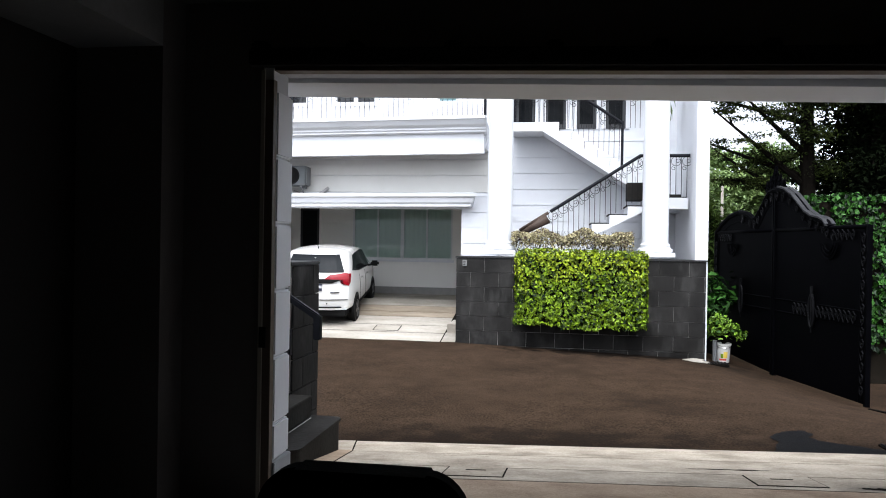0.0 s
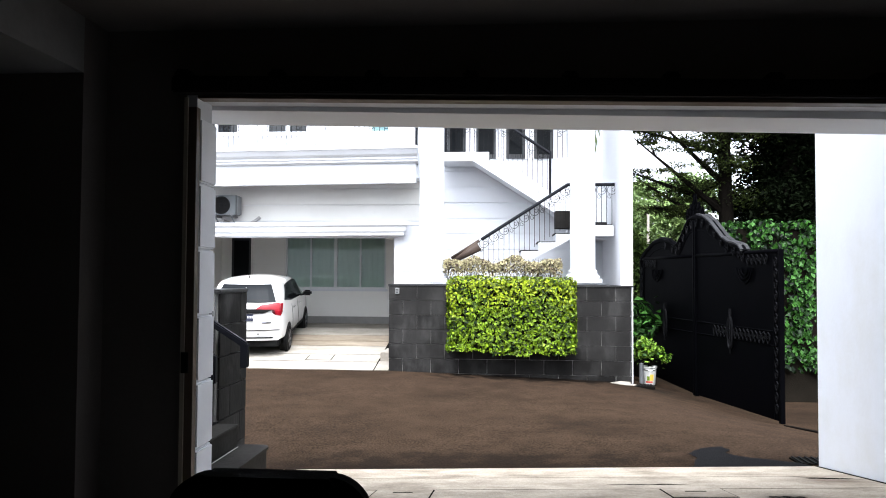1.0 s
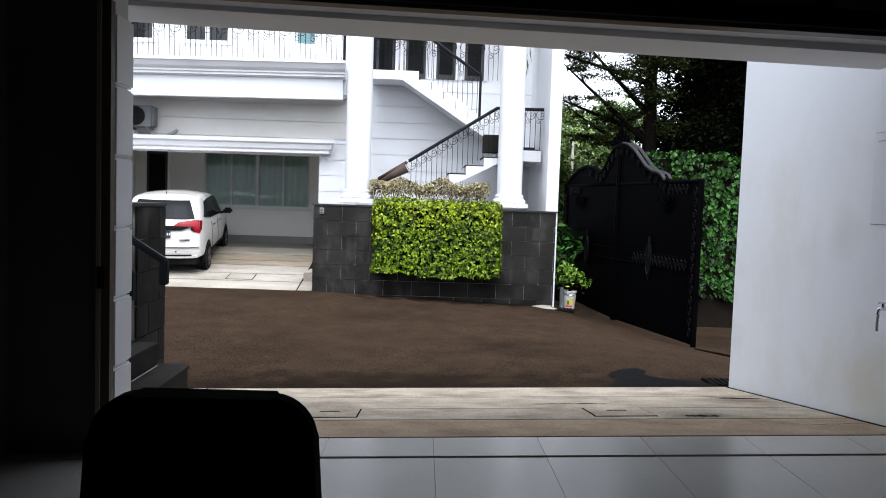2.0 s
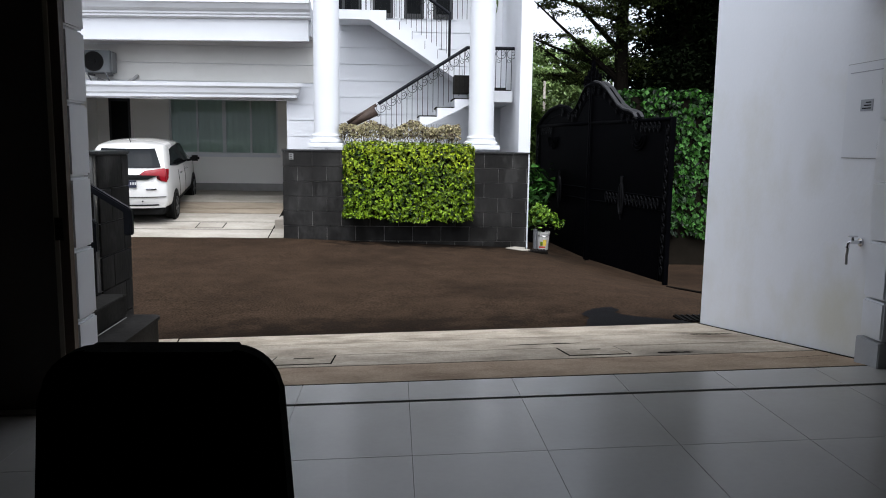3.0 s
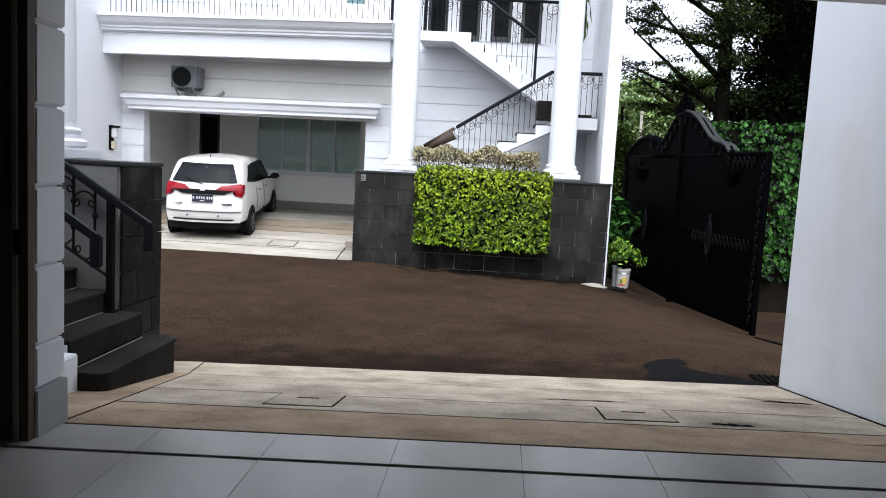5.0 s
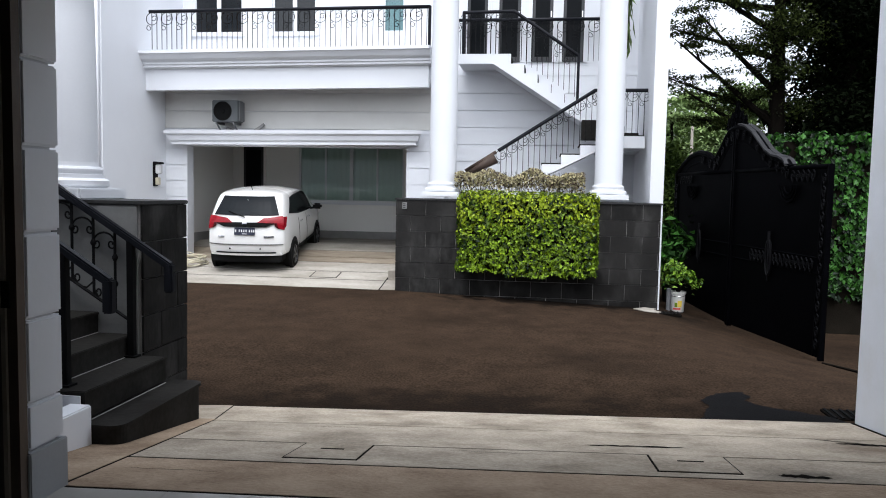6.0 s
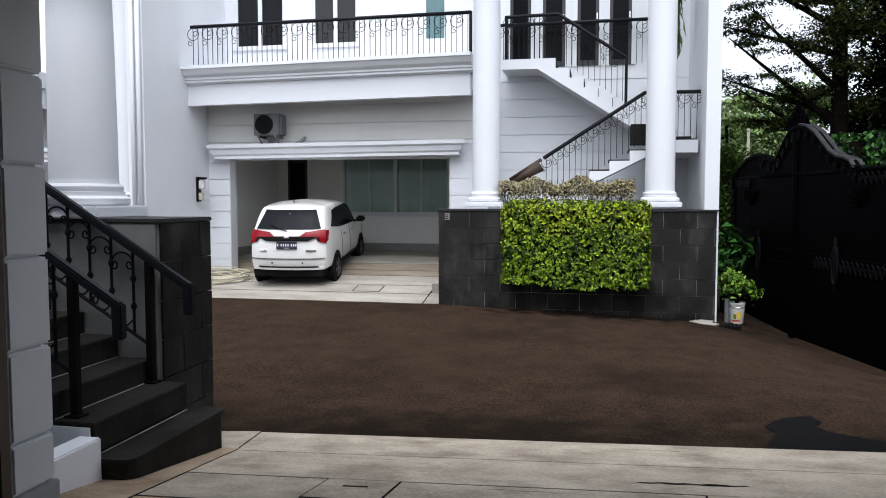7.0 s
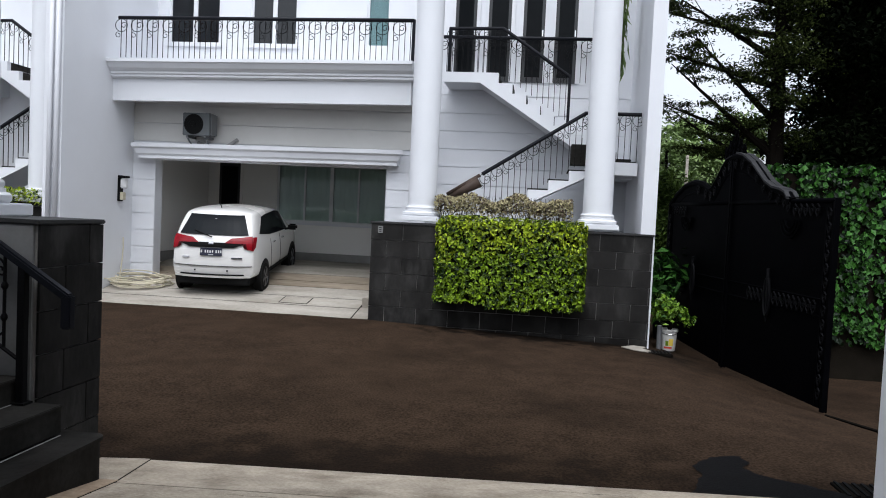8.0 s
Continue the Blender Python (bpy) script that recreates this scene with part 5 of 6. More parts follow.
    plate = skin("number_plate", "plate", [(-0.27, 0.785), (0.27, 0.785), (0.27, 0.925), (-0.27, 0.925)], 3, "rear", 0.022, "dark number plate with pale bars")
    for a, b, c0, c1 in ((-0.25, -0.215, 0.84, 0.89), (-0.15, -0.12, 0.84, 0.89), (-0.09, -0.06, 0.84, 0.89), (-0.03, 0.0, 0.84, 0.89), (0.03, 0.06, 0.84, 0.89), (0.12, 0.15, 0.84, 0.89), (0.18, 0.21, 0.84, 0.89), (0.235, 0.265, 0.84, 0.89), (-0.06, 0.06, 0.8, 0.813)):
        skin("plate_bar", "clear", [(a, c0), (b, c0), (b, c1), (a, c1)], 2, "rear", 0.026, "", plate)
    skin("badge", "chrome", [(-0.07, 1.0), (0.07, 1.0), (0.05, 1.05), (-0.05, 1.05)], 3, "rear", 0.03, "plain chrome badge")
    skin("trim_bar", "chrome", [(-0.72, 0.735), (-0.54, 0.735), (-0.54, 0.76), (-0.72, 0.76)], 2, "rear", 0.008, "plain grey emblem bar")
    skin("trim_bar", "chrome", [(0.5, 0.735), (0.75, 0.735), (0.75, 0.76), (0.5, 0.76)], 2, "rear", 0.008, "plain grey emblem bar")
    bm = bmesh.new()
    p0, p1 = Vector(body_point(0, 1.13, 0.0)), Vector(body_point(0, 1.24, -0.5))
    tube(bm, [p0 - Vector((0, 0.03, 0)), (p0 + p1) / 2 - Vector((0, 0.035, 0)), p1 - Vector((0, 0.02, 0))], 0.012, 6)
    made.append(part("rear_wiper", bm, "black", car))
    bm = bmesh.new()
    tube(bm, [(0, 0.75, 1.59), (0, 0.62, 1.72)], 0.008, 6)
    made.append(part("aerial", bm, "black", car))
    # black box added low down to deepen the shadow beneath the car
    made.append(part("underbody", B((-0.7, 0.7, 0.14, 3.8, 0.2, 0.42), bevel=0.03), "black", car, "black underbody box that darkens the gap below the car"))
    place = T((x, y, z)) @ pose(0, 0, 0, pitch, 0, yaw) @ Matrix.Diagonal((1.085, 1.04, 1.07, 1))
    for ob in made:
        ob.data.transform(place)
    return car


build_car(-5.47, 16.97, far_ramp_z(0, 17.74) - 0.1, 6.5, 5.5)


# ---- hedges and plants ----
def box_places(n, x0, x1, y0, y1, z0, z1, rg, faces="front top left right", depth=0.09):
    """Random places and facings on the faces of a clipped hedge, a little in and out."""
    kinds = {"front": (0, -1, 0), "top": (0, 0, 1), "left": (-1, 0, 0), "right": (1, 0, 0), "back": (0, 1, 0)}
    area = {"front": (x1 - x0) * (z1 - z0), "back": (x1 - x0) * (z1 - z0), "top": (x1 - x0) * (y1 - y0), "left": (y1 - y0) * (z1 - z0), "right": (y1 - y0) * (z1 - z0)}
    names = faces.split()
    total = sum(area[k] for k in names)
    P, N = [], []
    for k in names:
        m = int(n * area[k] / total)
        p = np.stack([rg.uniform(x0, x1, m), rg.uniform(y0, y1, m), rg.uniform(z0, z1, m)], 1)
        inn = np.abs(rg.normal(0, depth, m)) - depth * 0.5
        if k == "front":
            p[:, 1] = y0 + inn
        elif k == "back":
            p[:, 1] = y1 - inn
        elif k == "top":
            p[:, 2] = z1 - inn
        elif k == "left":
            p[:, 0] = x0 + inn
        else:
            p[:, 0] = x1 - inn
        wave = np.array([0.05 * noise.noise((q[0] * 2.2, q[1] * 2.2, q[2] * 2.2)) for q in p])
        nv = np.array(kinds[k], float)
        p += nv * wave[:, None]
        P.append(p)
        N.append(np.tile(nv + np.array([0, 0, 0.35]), (m, 1)))
    return np.concatenate(P), np.concatenate(N)


rg = np.random.default_rng(7)
HEDGE = thing("hedge", (0.58, 16.1, -0.1), "clipped bright green creeper hanging over the stone planter", "hedge")
# near-black cores stand in for the shade deep between the leaves
part("core", B((-0.58, 1.74, 15.98, 16.205, 0.08, 1.33)), "soil", HEDGE)
part("core", B((-0.64, 1.8, 16.2, 16.6, 1.37, 1.41)), "soil", HEDGE)
p, nn = box_places(17000, -0.7, 1.86, 15.83, 16.3, -0.13, 1.46, rg, "front top left right", 0.15)
low = np.array([0.1 * noise.noise((q[0] * 3.1, 0, 2)) for q in p])
keep = (p[:, 2] > -0.08 + low + 0.05 * (p[:, 0] < 0.2)) & ~((p[:, 2] < 1.38) & (p[:, 1] > 16.2))
gaps = np.array([noise.noise((q[0] * 10, q[1] * 10, q[2] * 9)) for q in p])
keep &= gaps > -0.18
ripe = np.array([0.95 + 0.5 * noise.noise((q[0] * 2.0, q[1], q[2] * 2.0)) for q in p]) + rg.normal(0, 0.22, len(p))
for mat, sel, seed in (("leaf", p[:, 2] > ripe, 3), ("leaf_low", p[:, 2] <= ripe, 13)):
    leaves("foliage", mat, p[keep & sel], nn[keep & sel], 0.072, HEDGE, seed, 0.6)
SHRUB = thing("shrub", (0.4, 16.5, 1.4), "faded brown and cream clipped shrub above the hedge", "shrub")
bm = bmesh.new()
rr = random.Random(3)
for k in range(90):
    x, y = rr.uniform(-0.8, 1.55), rr.uniform(16.3, 16.6)
    tube(bm, [(x, y, 1.38), (x + rr.uniform(-0.1, 0.1), y, 1.62), (x + rr.uniform(-0.16, 0.16), y + rr.uniform(-0.08, 0.08), 1.92)], 0.007, 4, 0.003)
tagged(part("twig", bm, "bark", SHRUB), kind="stuff")
n = 5000
px = rg.uniform(-0.87, 1.66, n)
py = rg.uniform(16.22, 16.68, n)
top = 1.9 + np.array([0.13 * noise.noise((q * 2.3, 0, 9)) + 0.06 * noise.noise((q * 7.1, 2, 9)) for q in px])
pz = 1.5 + (top - 1.5) * rg.uniform(0, 1, n) ** 0.6
keep = ~((pz < 1.62) & (rg.uniform(0, 1, n) < 0.6))
pp = np.stack([px, py, pz], 1)[keep]
leaves("foliage", "dry_leaf", pp, np.tile([0, -0.6, 0.6], (len(pp), 1)), 0.055, SHRUB, 5, 0.6)
nx = rg.uniform(-10.5, -8.35, 900)
SH2 = thing("hedge", (-9.4, 16.3, 1.4), "low bright green hedge on the neighbouring planter", "hedge")
leaves("foliage", "leaf", np.stack([nx, rg.uniform(16.0, 16.5, 900), rg.uniform(1.36, 1.68, 900)], 1), np.tile([0, -0.5, 0.8], (900, 1)), 0.08, SH2, 6, 0.6)
part("core", B((-10.5, -8.4, 16.25, 16.45, 1.36, 1.5)), "soil", SH2)


def potted_plant(x, y, s, label, pot_mat, leaf_mat, seed):
    z = ground_z(x, y)
    b = thing("potted_plant", (x, y, z), label, "plant", "potted plants by the gate")
    pot = part("bucket", lathe(bmesh.new(), [(0.125, 0), (0.13, 0.01), (0.155, 0.36), (0.168, 0.365), (0.168, 0.4), (0.15, 0.4), (0.145, 0.35)], (x, y, z), 28), pot_mat, b, smooth=True)
    if pot_mat == "bucket":
        for za, zb, a0, a1, mt in ((0.1, 0.23, -95, -62, "yellow"), (0.1, 0.19, -118, -97, "leaf_low"), (0.05, 0.085, -130, -70, "red_label")):
            bm = bmesh.new()
            A = [radians(a0 + (a1 - a0) * k / 8) for k in range(9)]
            r = lambda h: 0.13 + 0.025 * h / 0.36 + 0.003
            lo = [bm.verts.new((x + r(za) * math.cos(a), y + r(za) * math.sin(a), z + za)) for a in A]
            hi = [bm.verts.new((x + r(zb) * math.cos(a), y + r(zb) * math.sin(a), z + zb)) for a in A]
            for k in range(8):
                bm.faces.new((lo[k], lo[k + 1], hi[k + 1], hi[k]))
            part("label", bm, mt, pot)
        bm = bmesh.new()
        tube(bm, [(x + 0.16 * math.cos(radians(a)), y + 0.165 * math.sin(radians(a)), z + 0.36 - 0.05 * math.sin(radians(a - 180))) for a in range(180, 361, 20)], 0.005, 5)
        part("handle", bm, "chrome", pot)
    part("soil", lathe(bmesh.new(), [(0.14, 0.33), (0.14, 0.35)], (x, y, z), 20), "soil", b)
    rr = random.Random(seed)
    bm = bmesh.new()
    P, N = [], []
    for k in range(14):
        a, t = rr.uniform(0, 6.28), rr.uniform(0.1, 1)
        ex, ey, ez = x + s * 0.36 * t * math.cos(a), y + s * 0.36 * t * math.sin(a), z + 0.45 + s * rr.uniform(0.2, 0.62) * (1.15 - 0.5 * t)
        tube(bm, [(x, y, z + 0.35), ((x + ex) / 2 + 0.02, (y + ey) / 2, (z + 0.4 + ez) / 2 + 0.06), (ex, ey, ez)], 0.009, 5, 0.004)
        for q in range(40):
            P.append((ex + rr.gauss(0, 0.09) * s, ey + rr.gauss(0, 0.09) * s, ez + rr.gauss(0, 0.08) * s))
            N.append((math.cos(a) * 0.5, math.sin(a) * 0.5, 0.8))
    tagged(part("stems", bm, "bark", b), kind="stuff")
    leaves("foliage", leaf_mat, P, N, 0.13 * s, b, seed, 0.6)


potted_plant(3.55, 16.75, 0.82, "leafy green plant in a white paint bucket", "bucket", "pot_leaf", 11)
potted_plant(3.6, 18.1, 1.7, "dark leafy shrub in a black pot by the gate", "black", "ivy", 12)
solo("pipe_stub", tube(bmesh.new(), [(3.36, 16.6, -0.9), (3.36, 16.6, -0.3)], 0.045, 12), "ac_side", "grey pipe stub standing beside the bucket", "pipe", smooth=True)

hp = np.random.default_rng(17)
HANG = thing("hanging_plant", (2.5, 18.0, 7.6), "thin green creeper hanging down beside the stair wall", "plant")
n = 260
drop = hp.uniform(0, 1, n) ** 0.8
px = 2.5 + hp.normal(0, 0.07, n) * (1.2 - 0.7 * drop)
pts = np.stack([px, 18.0 + hp.normal(0, 0.06, n), 7.6 - 3.1 * drop], 1)
bm = bmesh.new()
for k in range(3):
    u = 2.44 + 0.02 * k
    tube(bm, [(u, 18.0, 8.2), (u + 0.02, 18.02, 6.4), (u - 0.01, 17.98, 4.7 + 0.08 * k)], 0.006, 4, 0.003)
tagged(part("stems", bm, "bark", HANG), kind="stuff")
leaves("foliage", "far_leaf", pts, np.tile([0.0, -0.9, 0.2], (n, 1)), 0.34, HANG, 18, 0.07, droop=5.0)

# vine-covered boundary wall
VINE = thing("vine_wall", (8.5, 17.3, -0.9), "boundary wall thickly covered with large green vine leaves", "hedge")
# wall coloured near black, as the shade in the gaps of the vine
part("wall", B((4.75, 16, 17.25, 17.7, -1.3, 2.62)), "soil", VINE)
p, nn = box_places(27000, 4.7, 13.0, 17.1, 17.8, -0.72, 2.72, rg, "front top left", 0.12)
low = np.array([0.16 * noise.noise((q[0] * 2.1, 0, 5)) for q in p])
hi = np.array([0.12 * noise.noise((q[0] * 1.7, 3, 5)) for q in p])
p[:, 2] += np.where(p[:, 2] > 2.3, hi, 0)
gaps = np.array([noise.noise((q[0] * 4.5, q[1] * 4.5, q[2] * 4.5)) for q in p])
keep = (p[:, 2] > -0.5 + low) & (gaps > -0.16)
leaves("foliage", "ivy", p[keep], nn[keep], 0.112, VINE, 8, 0.85, droop=0.6)


# ---- gate ----
def gate():
    g = thing("gate", (4.65, 15.0, -0.85), "tall black wrought-iron double gate with arched crests standing open", "gate")
    A, S0, Bq = Vector((5.04, 13.12, 0)), Vector((4.42, 16.27, 0)), Vector((3.88, 19.4, 0))

    def leaf_plane(o, e, flip):
        d = (e - o).normalized()
        nrm = Vector((-d.y, d.x, 0)) * (1 if flip else -1)
        return lambda s, z, off=0.0: tuple(o + d * s + nrm * off + Vector((0, 0, z))), (e - o).length

    # z_top along each leaf, from the meeting stile outwards
    near = [(0, 2.8), (0.25, 2.8), (0.5, 2.75), (0.8, 2.62), (1.05, 2.45), (1.3, 2.28), (1.55, 2.18), (1.8, 2.14), (1.95, 2.09), (2.05, 2.0)]
    far = [(0, 2.8), (0.25, 2.76), (0.45, 2.62), (0.65, 2.43), (0.85, 2.28), (1.0, 2.24), (1.3, 2.36), (1.8, 2.42), (2.3, 2.36), (2.8, 2.18), (3.12, 2.0)]
    for o, e, top, flip in ((S0, A, near, False), (S0, Bq, far, True)):
        pt, length = leaf_plane(o, e, flip)
        lo = lambda s: ground_z(pt(s, 0)[0], pt(s, 0)[1]) + 0.06
        leaf = part("gate_leaf", bmesh_sheet(pt, [(0.04, lo(0.04)), (length - 0.1, lo(length))] + [(length - 0.1, 1.96), (top[-1][0] - 0.02, 1.96)] + [(s, z - 0.05) for s, z in top[::-1][1:-1]] + [(0.04, 2.75)], 0.02), "gate", g, "black sheet-iron gate leaf")
        side = -1 if not flip else 1
        bm = bmesh.new()
        tube(bm, [pt(s, z) for s, z in top], 0.06, 8)
        part("crest_rail", bm, "gate", leaf, smooth=True)
        bm = bmesh.new()
        tube(bm, [pt(s, z - 0.2 - 0.08 * (s < 1.0)) for s, z in top], 0.022, 6)
        part("inner_crest", bm, "gate", leaf, smooth=True)
        bm = bmesh.new()
        tube(bm, [pt(0.0, 1.99), pt(length, 1.99)], 0.04, 8)
        part("top_rail", bm, "gate", leaf, smooth=True)
        for zr in (0.62, 0.38):
            bm = bmesh.new()
            tube(bm, [pt(0.0, zr), pt(length, zr)], 0.024, 6)
            part("mid_rail", bm, "gate", leaf)
        for s in (0.04, length):
            bm = bmesh.new()
            q = [pt(s - 0.05, 0), pt(s + 0.05, 0)]
            tube(bm, [pt(s, lo(s) - 0.03), pt(s, 2.02 if s > 1 else 2.74)], 0.055, 4)
            part("stile", bm, "gate", leaf)
        bm = bmesh.new()
        tube(bm, [pt(length - 0.2, lo(length)), pt(length - 0.2, 1.9)], 0.028, 4)
        part("inner_stile", bm, "gate", leaf)
        # leaf ornaments in the bands, all of one mesh
        om = bmesh.new()
        for sx in (-1, 1):
            tube(om, [(0, 0, -0.1), (sx * 0.05, 0, -0.02), (sx * 0.055, 0, 0.05), (0, 0, 0.1)], 0.013, 5)
        tube(om, spiral((0, 0.0), 0.03, 0.008, 0, 360, 10, pl), 0.01, 4)
        om = finish("ornament", om, "gate_worn")
        d = (e - o).normalized()
        turn = Matrix(((d.x, -d.y, 0, 0), (d.y, d.x, 0, 0), (0, 0, 1, 0), (0, 0, 0, 1)))

        def orn(s, z, k=1.0):
            share("ornament", om, leaf, T(pt(s, z, 0.035)) @ turn @ Matrix.Diagonal((k, k, k, 1)))

        s = 0.9 if not flip else length
        while s < length - 0.25:
            orn(s, 0.5)
            s += 0.14
        s = 2.2
        while s < length - 0.3:
            orn(s, 1.86, 0.9)
            s += 0.15
        z = lo(length) + 0.2
        while z < 1.85:
            orn(length - 0.1, z, 0.8)
            z += 0.19
        for (sa, za), (sb, zb) in zip(top, top[1:]):
            if sb < 2.1:
                orn((sa + sb) / 2, (za + zb) / 2 - 0.13, 0.9)
        # medallion and scrolls
        bm = bmesh.new()
        c = (1.55, 0.5)
        tube(bm, [pt(c[0] + 0.09 * math.sin(radians(a)), c[1] + 0.3 * math.cos(radians(a)), 0.05) for a in range(0, 361, 20)], 0.024, 6)
        tube(bm, [pt(c[0], c[1] + 0.45, 0.05), pt(c[0] + 0.02, c[1] + 0.1, 0.06), pt(c[0], c[1] - 0.4, 0.05)], 0.03, 6, 0.012)
        part("medallion", bm, "gate_worn", leaf, "worn grey cast medallion", True)
        for k in range(3):
            bm = bmesh.new()
            tube(bm, spiral((2.1 - 0.0 * k, 1.72), 0.3 - 0.07 * k, 0.25 - 0.07 * k, 180, 360, 14, lambda u, v: pt(u, v, 0.04)), 0.018, 5)
            part("swag", bm, "gate", leaf)
    # leafy finials on the crest: a spike with pairs of leaves curling outwards
    d = (A - S0).normalized()
    for s, h in ((0, 0.5), (-0.17, 0.34), (0.17, 0.34), (-0.32, 0.26), (0.32, 0.26)):
        p = S0 + d * s
        z = 2.78 - abs(s) * 0.12
        at = lambda u, v: (p.x + d.x * u, p.y + d.y * u, z + v)
        bm = bmesh.new()
        tube(bm, [at(0, 0), at(0, 0.45 * h), at(0, 0.7 * h), at(0, h)], 0.034, 7, 0.008)
        for q in (-1, 1):
            for base, reach in ((0.08, 0.12), (0.4, 0.09), (0.62, 0.06)):
                tube(bm, [at(0, base * h), at(q * reach * 0.7, (base + 0.12) * h), at(q * reach, (base + 0.3) * h), at(q * reach * 0.75, (base + 0.42) * h)], 0.03, 5, 0.008)
        part("finial", bm, "gate", g, smooth=True)
    # broad capping on the near crest, its grey sky sheen put into the colour
    pt, length = leaf_plane(S0, A, False)
    bm = bmesh.new()
    rows = []
    for s, z in near[1:]:
        rows.append([bm.verts.new(pt(s, z + 0.062, o)) for o in (-0.1, 0.1)] + [bm.verts.new(pt(s, z + 0.03, o)) for o in (0.1, -0.1)])
    for a, b in zip(rows, rows[1:]):
        for k in range(4):
            bm.faces.new((a[k], a[(k + 1) % 4], b[(k + 1) % 4], b[k]))
    part("crest_cap", bm, "weathered", g, "grey capping on the crest with sky sheen in its colour")


def bmesh_sheet(pt, outline, t):
    bm = bmesh.new()
    a = [bm.verts.new(pt(s, z, -t / 2)) for s, z in outline]
    b = [bm.verts.new(pt(s, z, t / 2)) for s, z in outline]
    n = len(outline)
    bm.faces.new(a)
    bm.faces.new(b[::-1])
    for i in range(n):
        bm.faces.new((a[i], a[(i + 1) % n], b[(i + 1) % n], b[i]))
    return bm


gate()


# ---- trees ----
def tree(x, y, height, spread, label, leaf_mat, seed, limbs=14, clumps=9, per=60, size=0.22, trunk=0.3, first=0.25, flat=0.35, lean=0.0, rise=(0.15, 0.5), extra=()):
    rr = random.Random(seed)
    z = ground_z(x, y)
    t = thing("tree", (x, y, z), label, "tree", "trees behind the wall")
    bm = bmesh.new()
    base = [Vector((x + lean * f * f * height * 0.3 + 0.12 * math.sin(3 * f + seed), y + 0.1 * math.cos(4 * f), z + height * f)) for f in [k / 8 for k in range(9)]]
    tube(bm, base, trunk, 10, 0.04)
    part("trunk", bm, "bark", t, smooth=True)
    bm = bmesh.new()
    P, N = [], []
    for k in range(limbs + len(extra)):
        f = first + (0.97 - first) * (k + rr.random()) / limbs
        i = min(7, int(f * 8))
        o = base[i].lerp(base[i + 1], f * 8 - i)
        a = k * 2.4 + rr.uniform(-0.5, 0.5)
        L = spread * (1.1 - 0.55 * f) * rr.uniform(0.7, 1.15)
        up = rr.uniform(*rise)
        pts = [o + Vector((math.cos(a) * L * q, math.sin(a) * L * q, L * (up * q - 0.25 * q * q) + 0.05 * math.sin(7 * q + k))) for q in (0, 0.25, 0.5, 0.75, 1.0)]
        if k >= limbs:
            f, dx, dy, dz, bow = extra[k - limbs]
            i = min(7, int(f * 8))
            o = base[i].lerp(base[i + 1], f * 8 - i)
            L = math.hypot(dx, dy)
            pts = [o + Vector((dx * q, dy * q, dz * q - bow * 4 * q * (1 - q))) for q in (0, 0.25, 0.5, 0.75, 1.0)]
        tube(bm, pts, 0.09 * trunk / 0.3 * (1.1 - 0.6 * f) + 0.02, 6, 0.012)
        for c in range(clumps if k < limbs else 11):
            q = rr.uniform(0.3, 1.05)
            j = min(3, int(q * 4))
            p = pts[j].lerp(pts[min(4, j + 1)], q * 4 - j) + Vector((rr.gauss(0, 0.16) * L * 0.5, rr.gauss(0, 0.16) * L * 0.5, rr.gauss(0, 0.1)))
            e = p + Vector((rr.gauss(0, 0.25), rr.gauss(0, 0.25), rr.uniform(-0.05, 0.3)))
            tube(bm, [pts[j], (pts[j] + p) / 2 + Vector((0, 0, 0.05)), p], 0.016, 4, 0.005)
            r = rr.uniform(0.3, 0.65) * (0.5 + 0.12 * spread)
            wide = 1.0 if k < limbs else 0.6
            for w in range(per if k < limbs else 110):
                P.append((p.x + rr.gauss(0, r * wide), p.y + rr.gauss(0, r * wide), p.z + rr.gauss(0, r * (flat if k < limbs else 0.15))))
                N.append((rr.gauss(0, 0.4), rr.gauss(0, 0.4), 1))
    tagged(part("branchwork", bm, "bark", t), kind="stuff")
    leaves("crown", leaf_mat, P, N, size, t, seed, 0.5)


tree(6.8, 22.3, 12.5, 1.1, "big dark spreading tree with long level branches", "olive_leaf", 21, 22, 9, 110, 0.09, 0.3, 0.4, 0.4, rise=(-0.2, 0.3),
     extra=[(0.33, -2.5, 0.2, 1.5, 0.1), (0.36, -2.7, -0.4, 2.2, 0.0), (0.31, -2.2, 0.8, 0.9, -0.25), (0.5, -2.8, 0.3, 0.9, 0.0), (0.55, -2.6, -0.5, 1.4, 0.0), (0.6, -2.9, 0.6, 0.8, 0.1), (0.43, -2.2, -0.8, 1.9, 0.05), (0.66, -2.6, -0.3, 0.5, 0.0), (0.7, -2.4, 0.8, 0.7, 0.0), (0.38, -2.6, 1.2, 1.2, 0.0)])
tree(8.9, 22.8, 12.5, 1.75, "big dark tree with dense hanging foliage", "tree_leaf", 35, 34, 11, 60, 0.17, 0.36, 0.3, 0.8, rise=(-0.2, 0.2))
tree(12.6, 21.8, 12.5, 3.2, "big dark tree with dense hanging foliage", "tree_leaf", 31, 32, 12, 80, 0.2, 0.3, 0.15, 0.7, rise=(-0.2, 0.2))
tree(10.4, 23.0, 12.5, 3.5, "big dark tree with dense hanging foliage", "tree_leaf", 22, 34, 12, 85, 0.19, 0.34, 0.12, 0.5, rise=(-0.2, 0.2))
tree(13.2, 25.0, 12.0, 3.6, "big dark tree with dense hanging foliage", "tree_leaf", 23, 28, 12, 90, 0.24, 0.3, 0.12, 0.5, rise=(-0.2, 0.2))
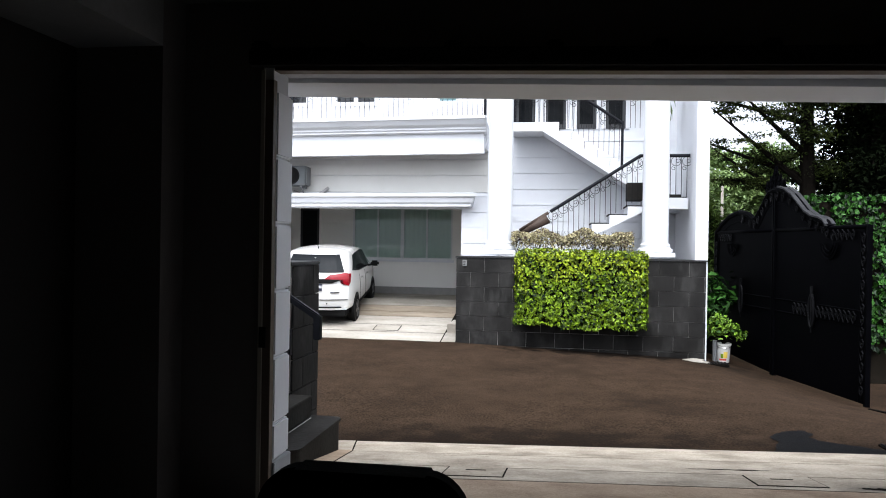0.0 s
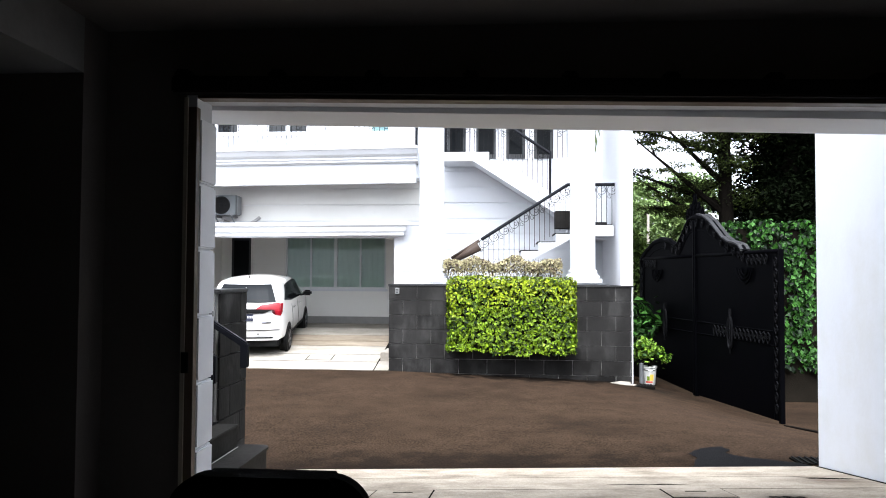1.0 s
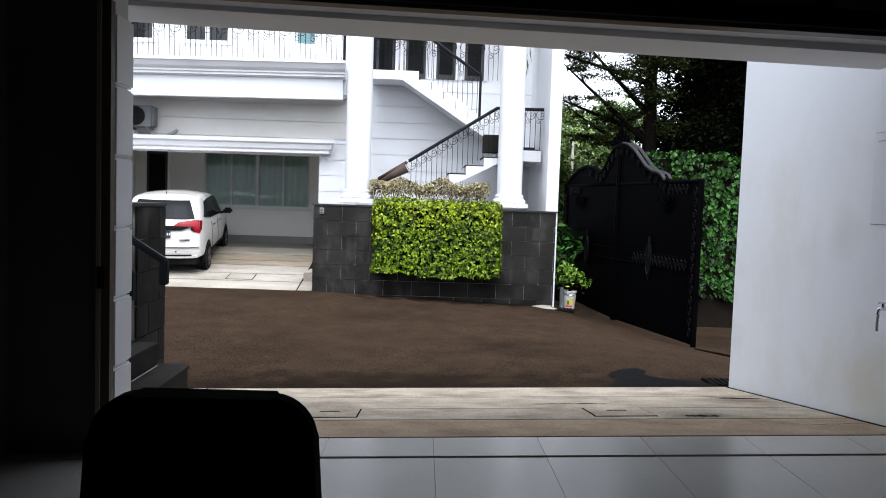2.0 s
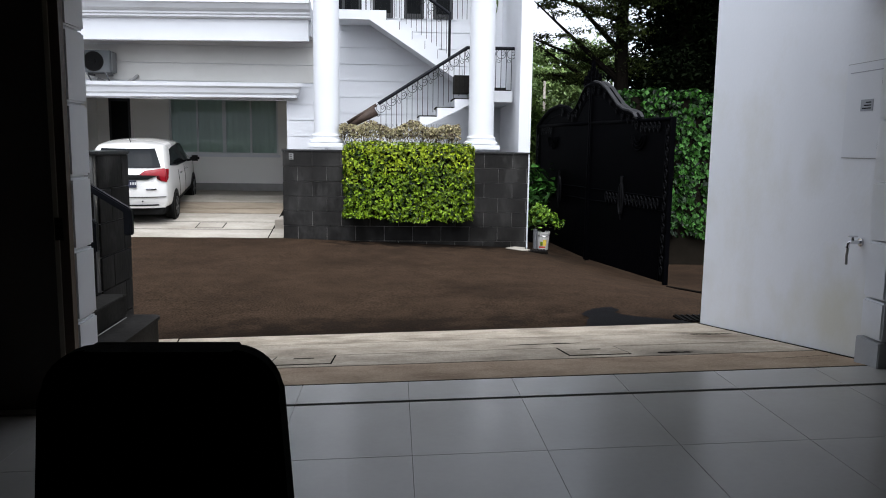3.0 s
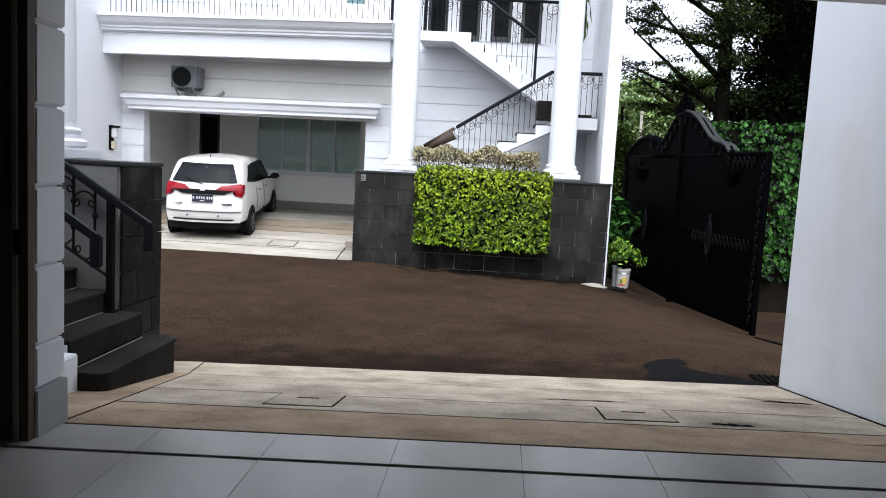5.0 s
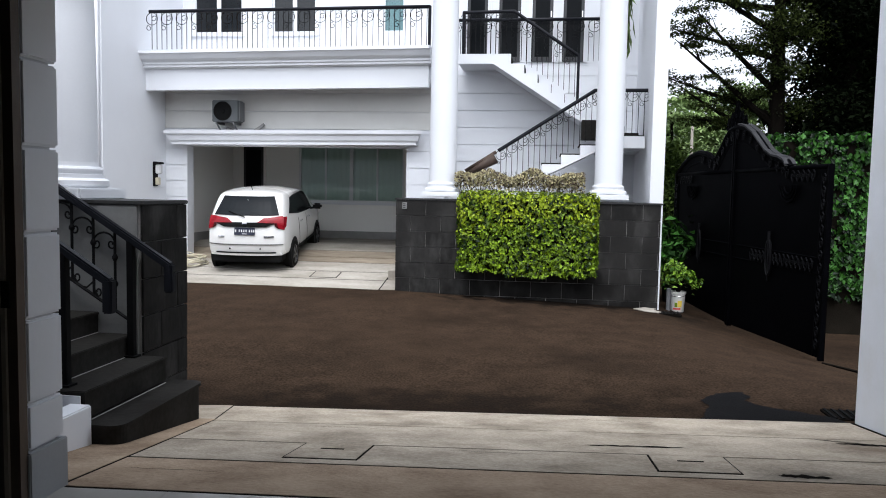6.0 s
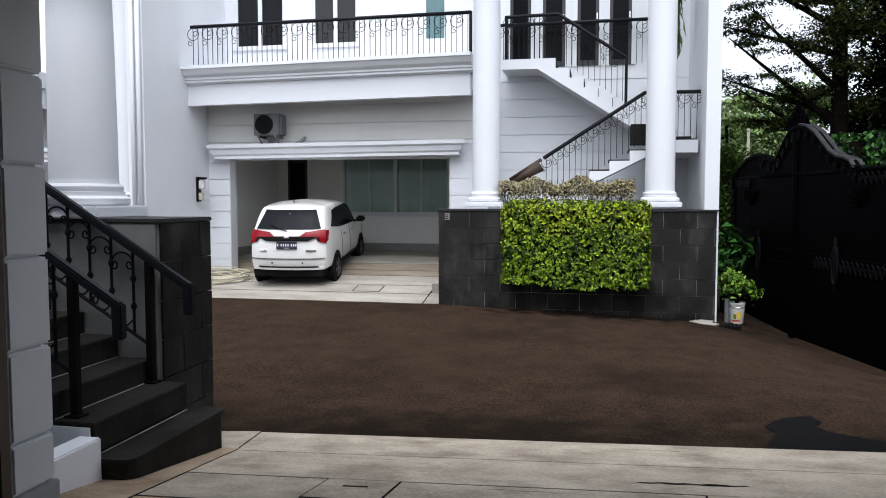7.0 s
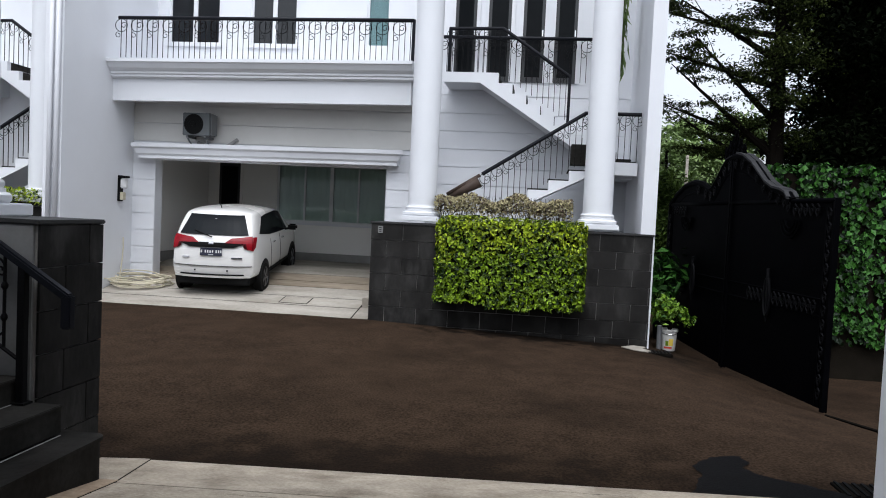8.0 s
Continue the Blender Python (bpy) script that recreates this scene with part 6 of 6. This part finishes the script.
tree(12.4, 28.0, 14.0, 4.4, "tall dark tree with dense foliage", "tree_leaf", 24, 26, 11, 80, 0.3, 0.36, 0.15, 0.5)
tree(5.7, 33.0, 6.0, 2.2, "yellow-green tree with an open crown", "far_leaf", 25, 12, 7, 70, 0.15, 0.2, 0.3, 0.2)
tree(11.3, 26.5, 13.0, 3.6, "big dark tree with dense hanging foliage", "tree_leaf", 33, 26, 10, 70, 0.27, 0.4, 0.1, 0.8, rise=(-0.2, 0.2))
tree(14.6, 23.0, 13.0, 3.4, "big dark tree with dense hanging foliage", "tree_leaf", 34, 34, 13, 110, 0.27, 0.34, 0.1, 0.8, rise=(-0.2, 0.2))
tree(5.6, 40.0, 7.0, 4.0, "light green tree beyond the gate", "far_leaf", 26, 16, 10, 80, 0.32, 0.22, 0.1, 0.5)
tree(9.5, 42.0, 8.0, 4.5, "light green tree beyond the gate", "far_leaf", 27, 16, 10, 80, 0.34, 0.22, 0.1, 0.5)
tree(4.4, 25.0, 3.8, 1.1, "dark shrubby tree beside the house", "mid_leaf", 28, 16, 9, 70, 0.18, 0.1, 0.06, 0.6)
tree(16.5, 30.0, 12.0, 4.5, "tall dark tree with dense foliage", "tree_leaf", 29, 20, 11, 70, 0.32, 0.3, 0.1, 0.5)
bm = bmesh.new()
tube(bm, [(6.05, 30, -1), (6.05, 30, 4.0)], 0.07, 10, 0.05)
solo("utility_pole", bm, "concrete_far", "slender pale concrete pole beyond the gate", "pole", smooth=True)

# low far wood that closes the view
wr = np.random.default_rng(9)
n = 16000
ang = wr.uniform(-0.75, 0.9, n)
rad = wr.uniform(58, 66, n)
px, py = rad * np.sin(ang), rad * np.cos(ang)
pz = -0.8 + wr.uniform(0, 1, n) ** 0.8 * (5.0 + 2.2 * np.sin(ang * 23) + 1.3 * np.sin(ang * 57))
wood = leaves("far_wood", "far_leaf", np.stack([px, py, pz], 1), np.tile([0, -0.7, 0.7], (n, 1)), 1.0, None, 14, 0.8, "soft light green wood in the distance")
tagged(wood, "", "trees", kind="stuff")
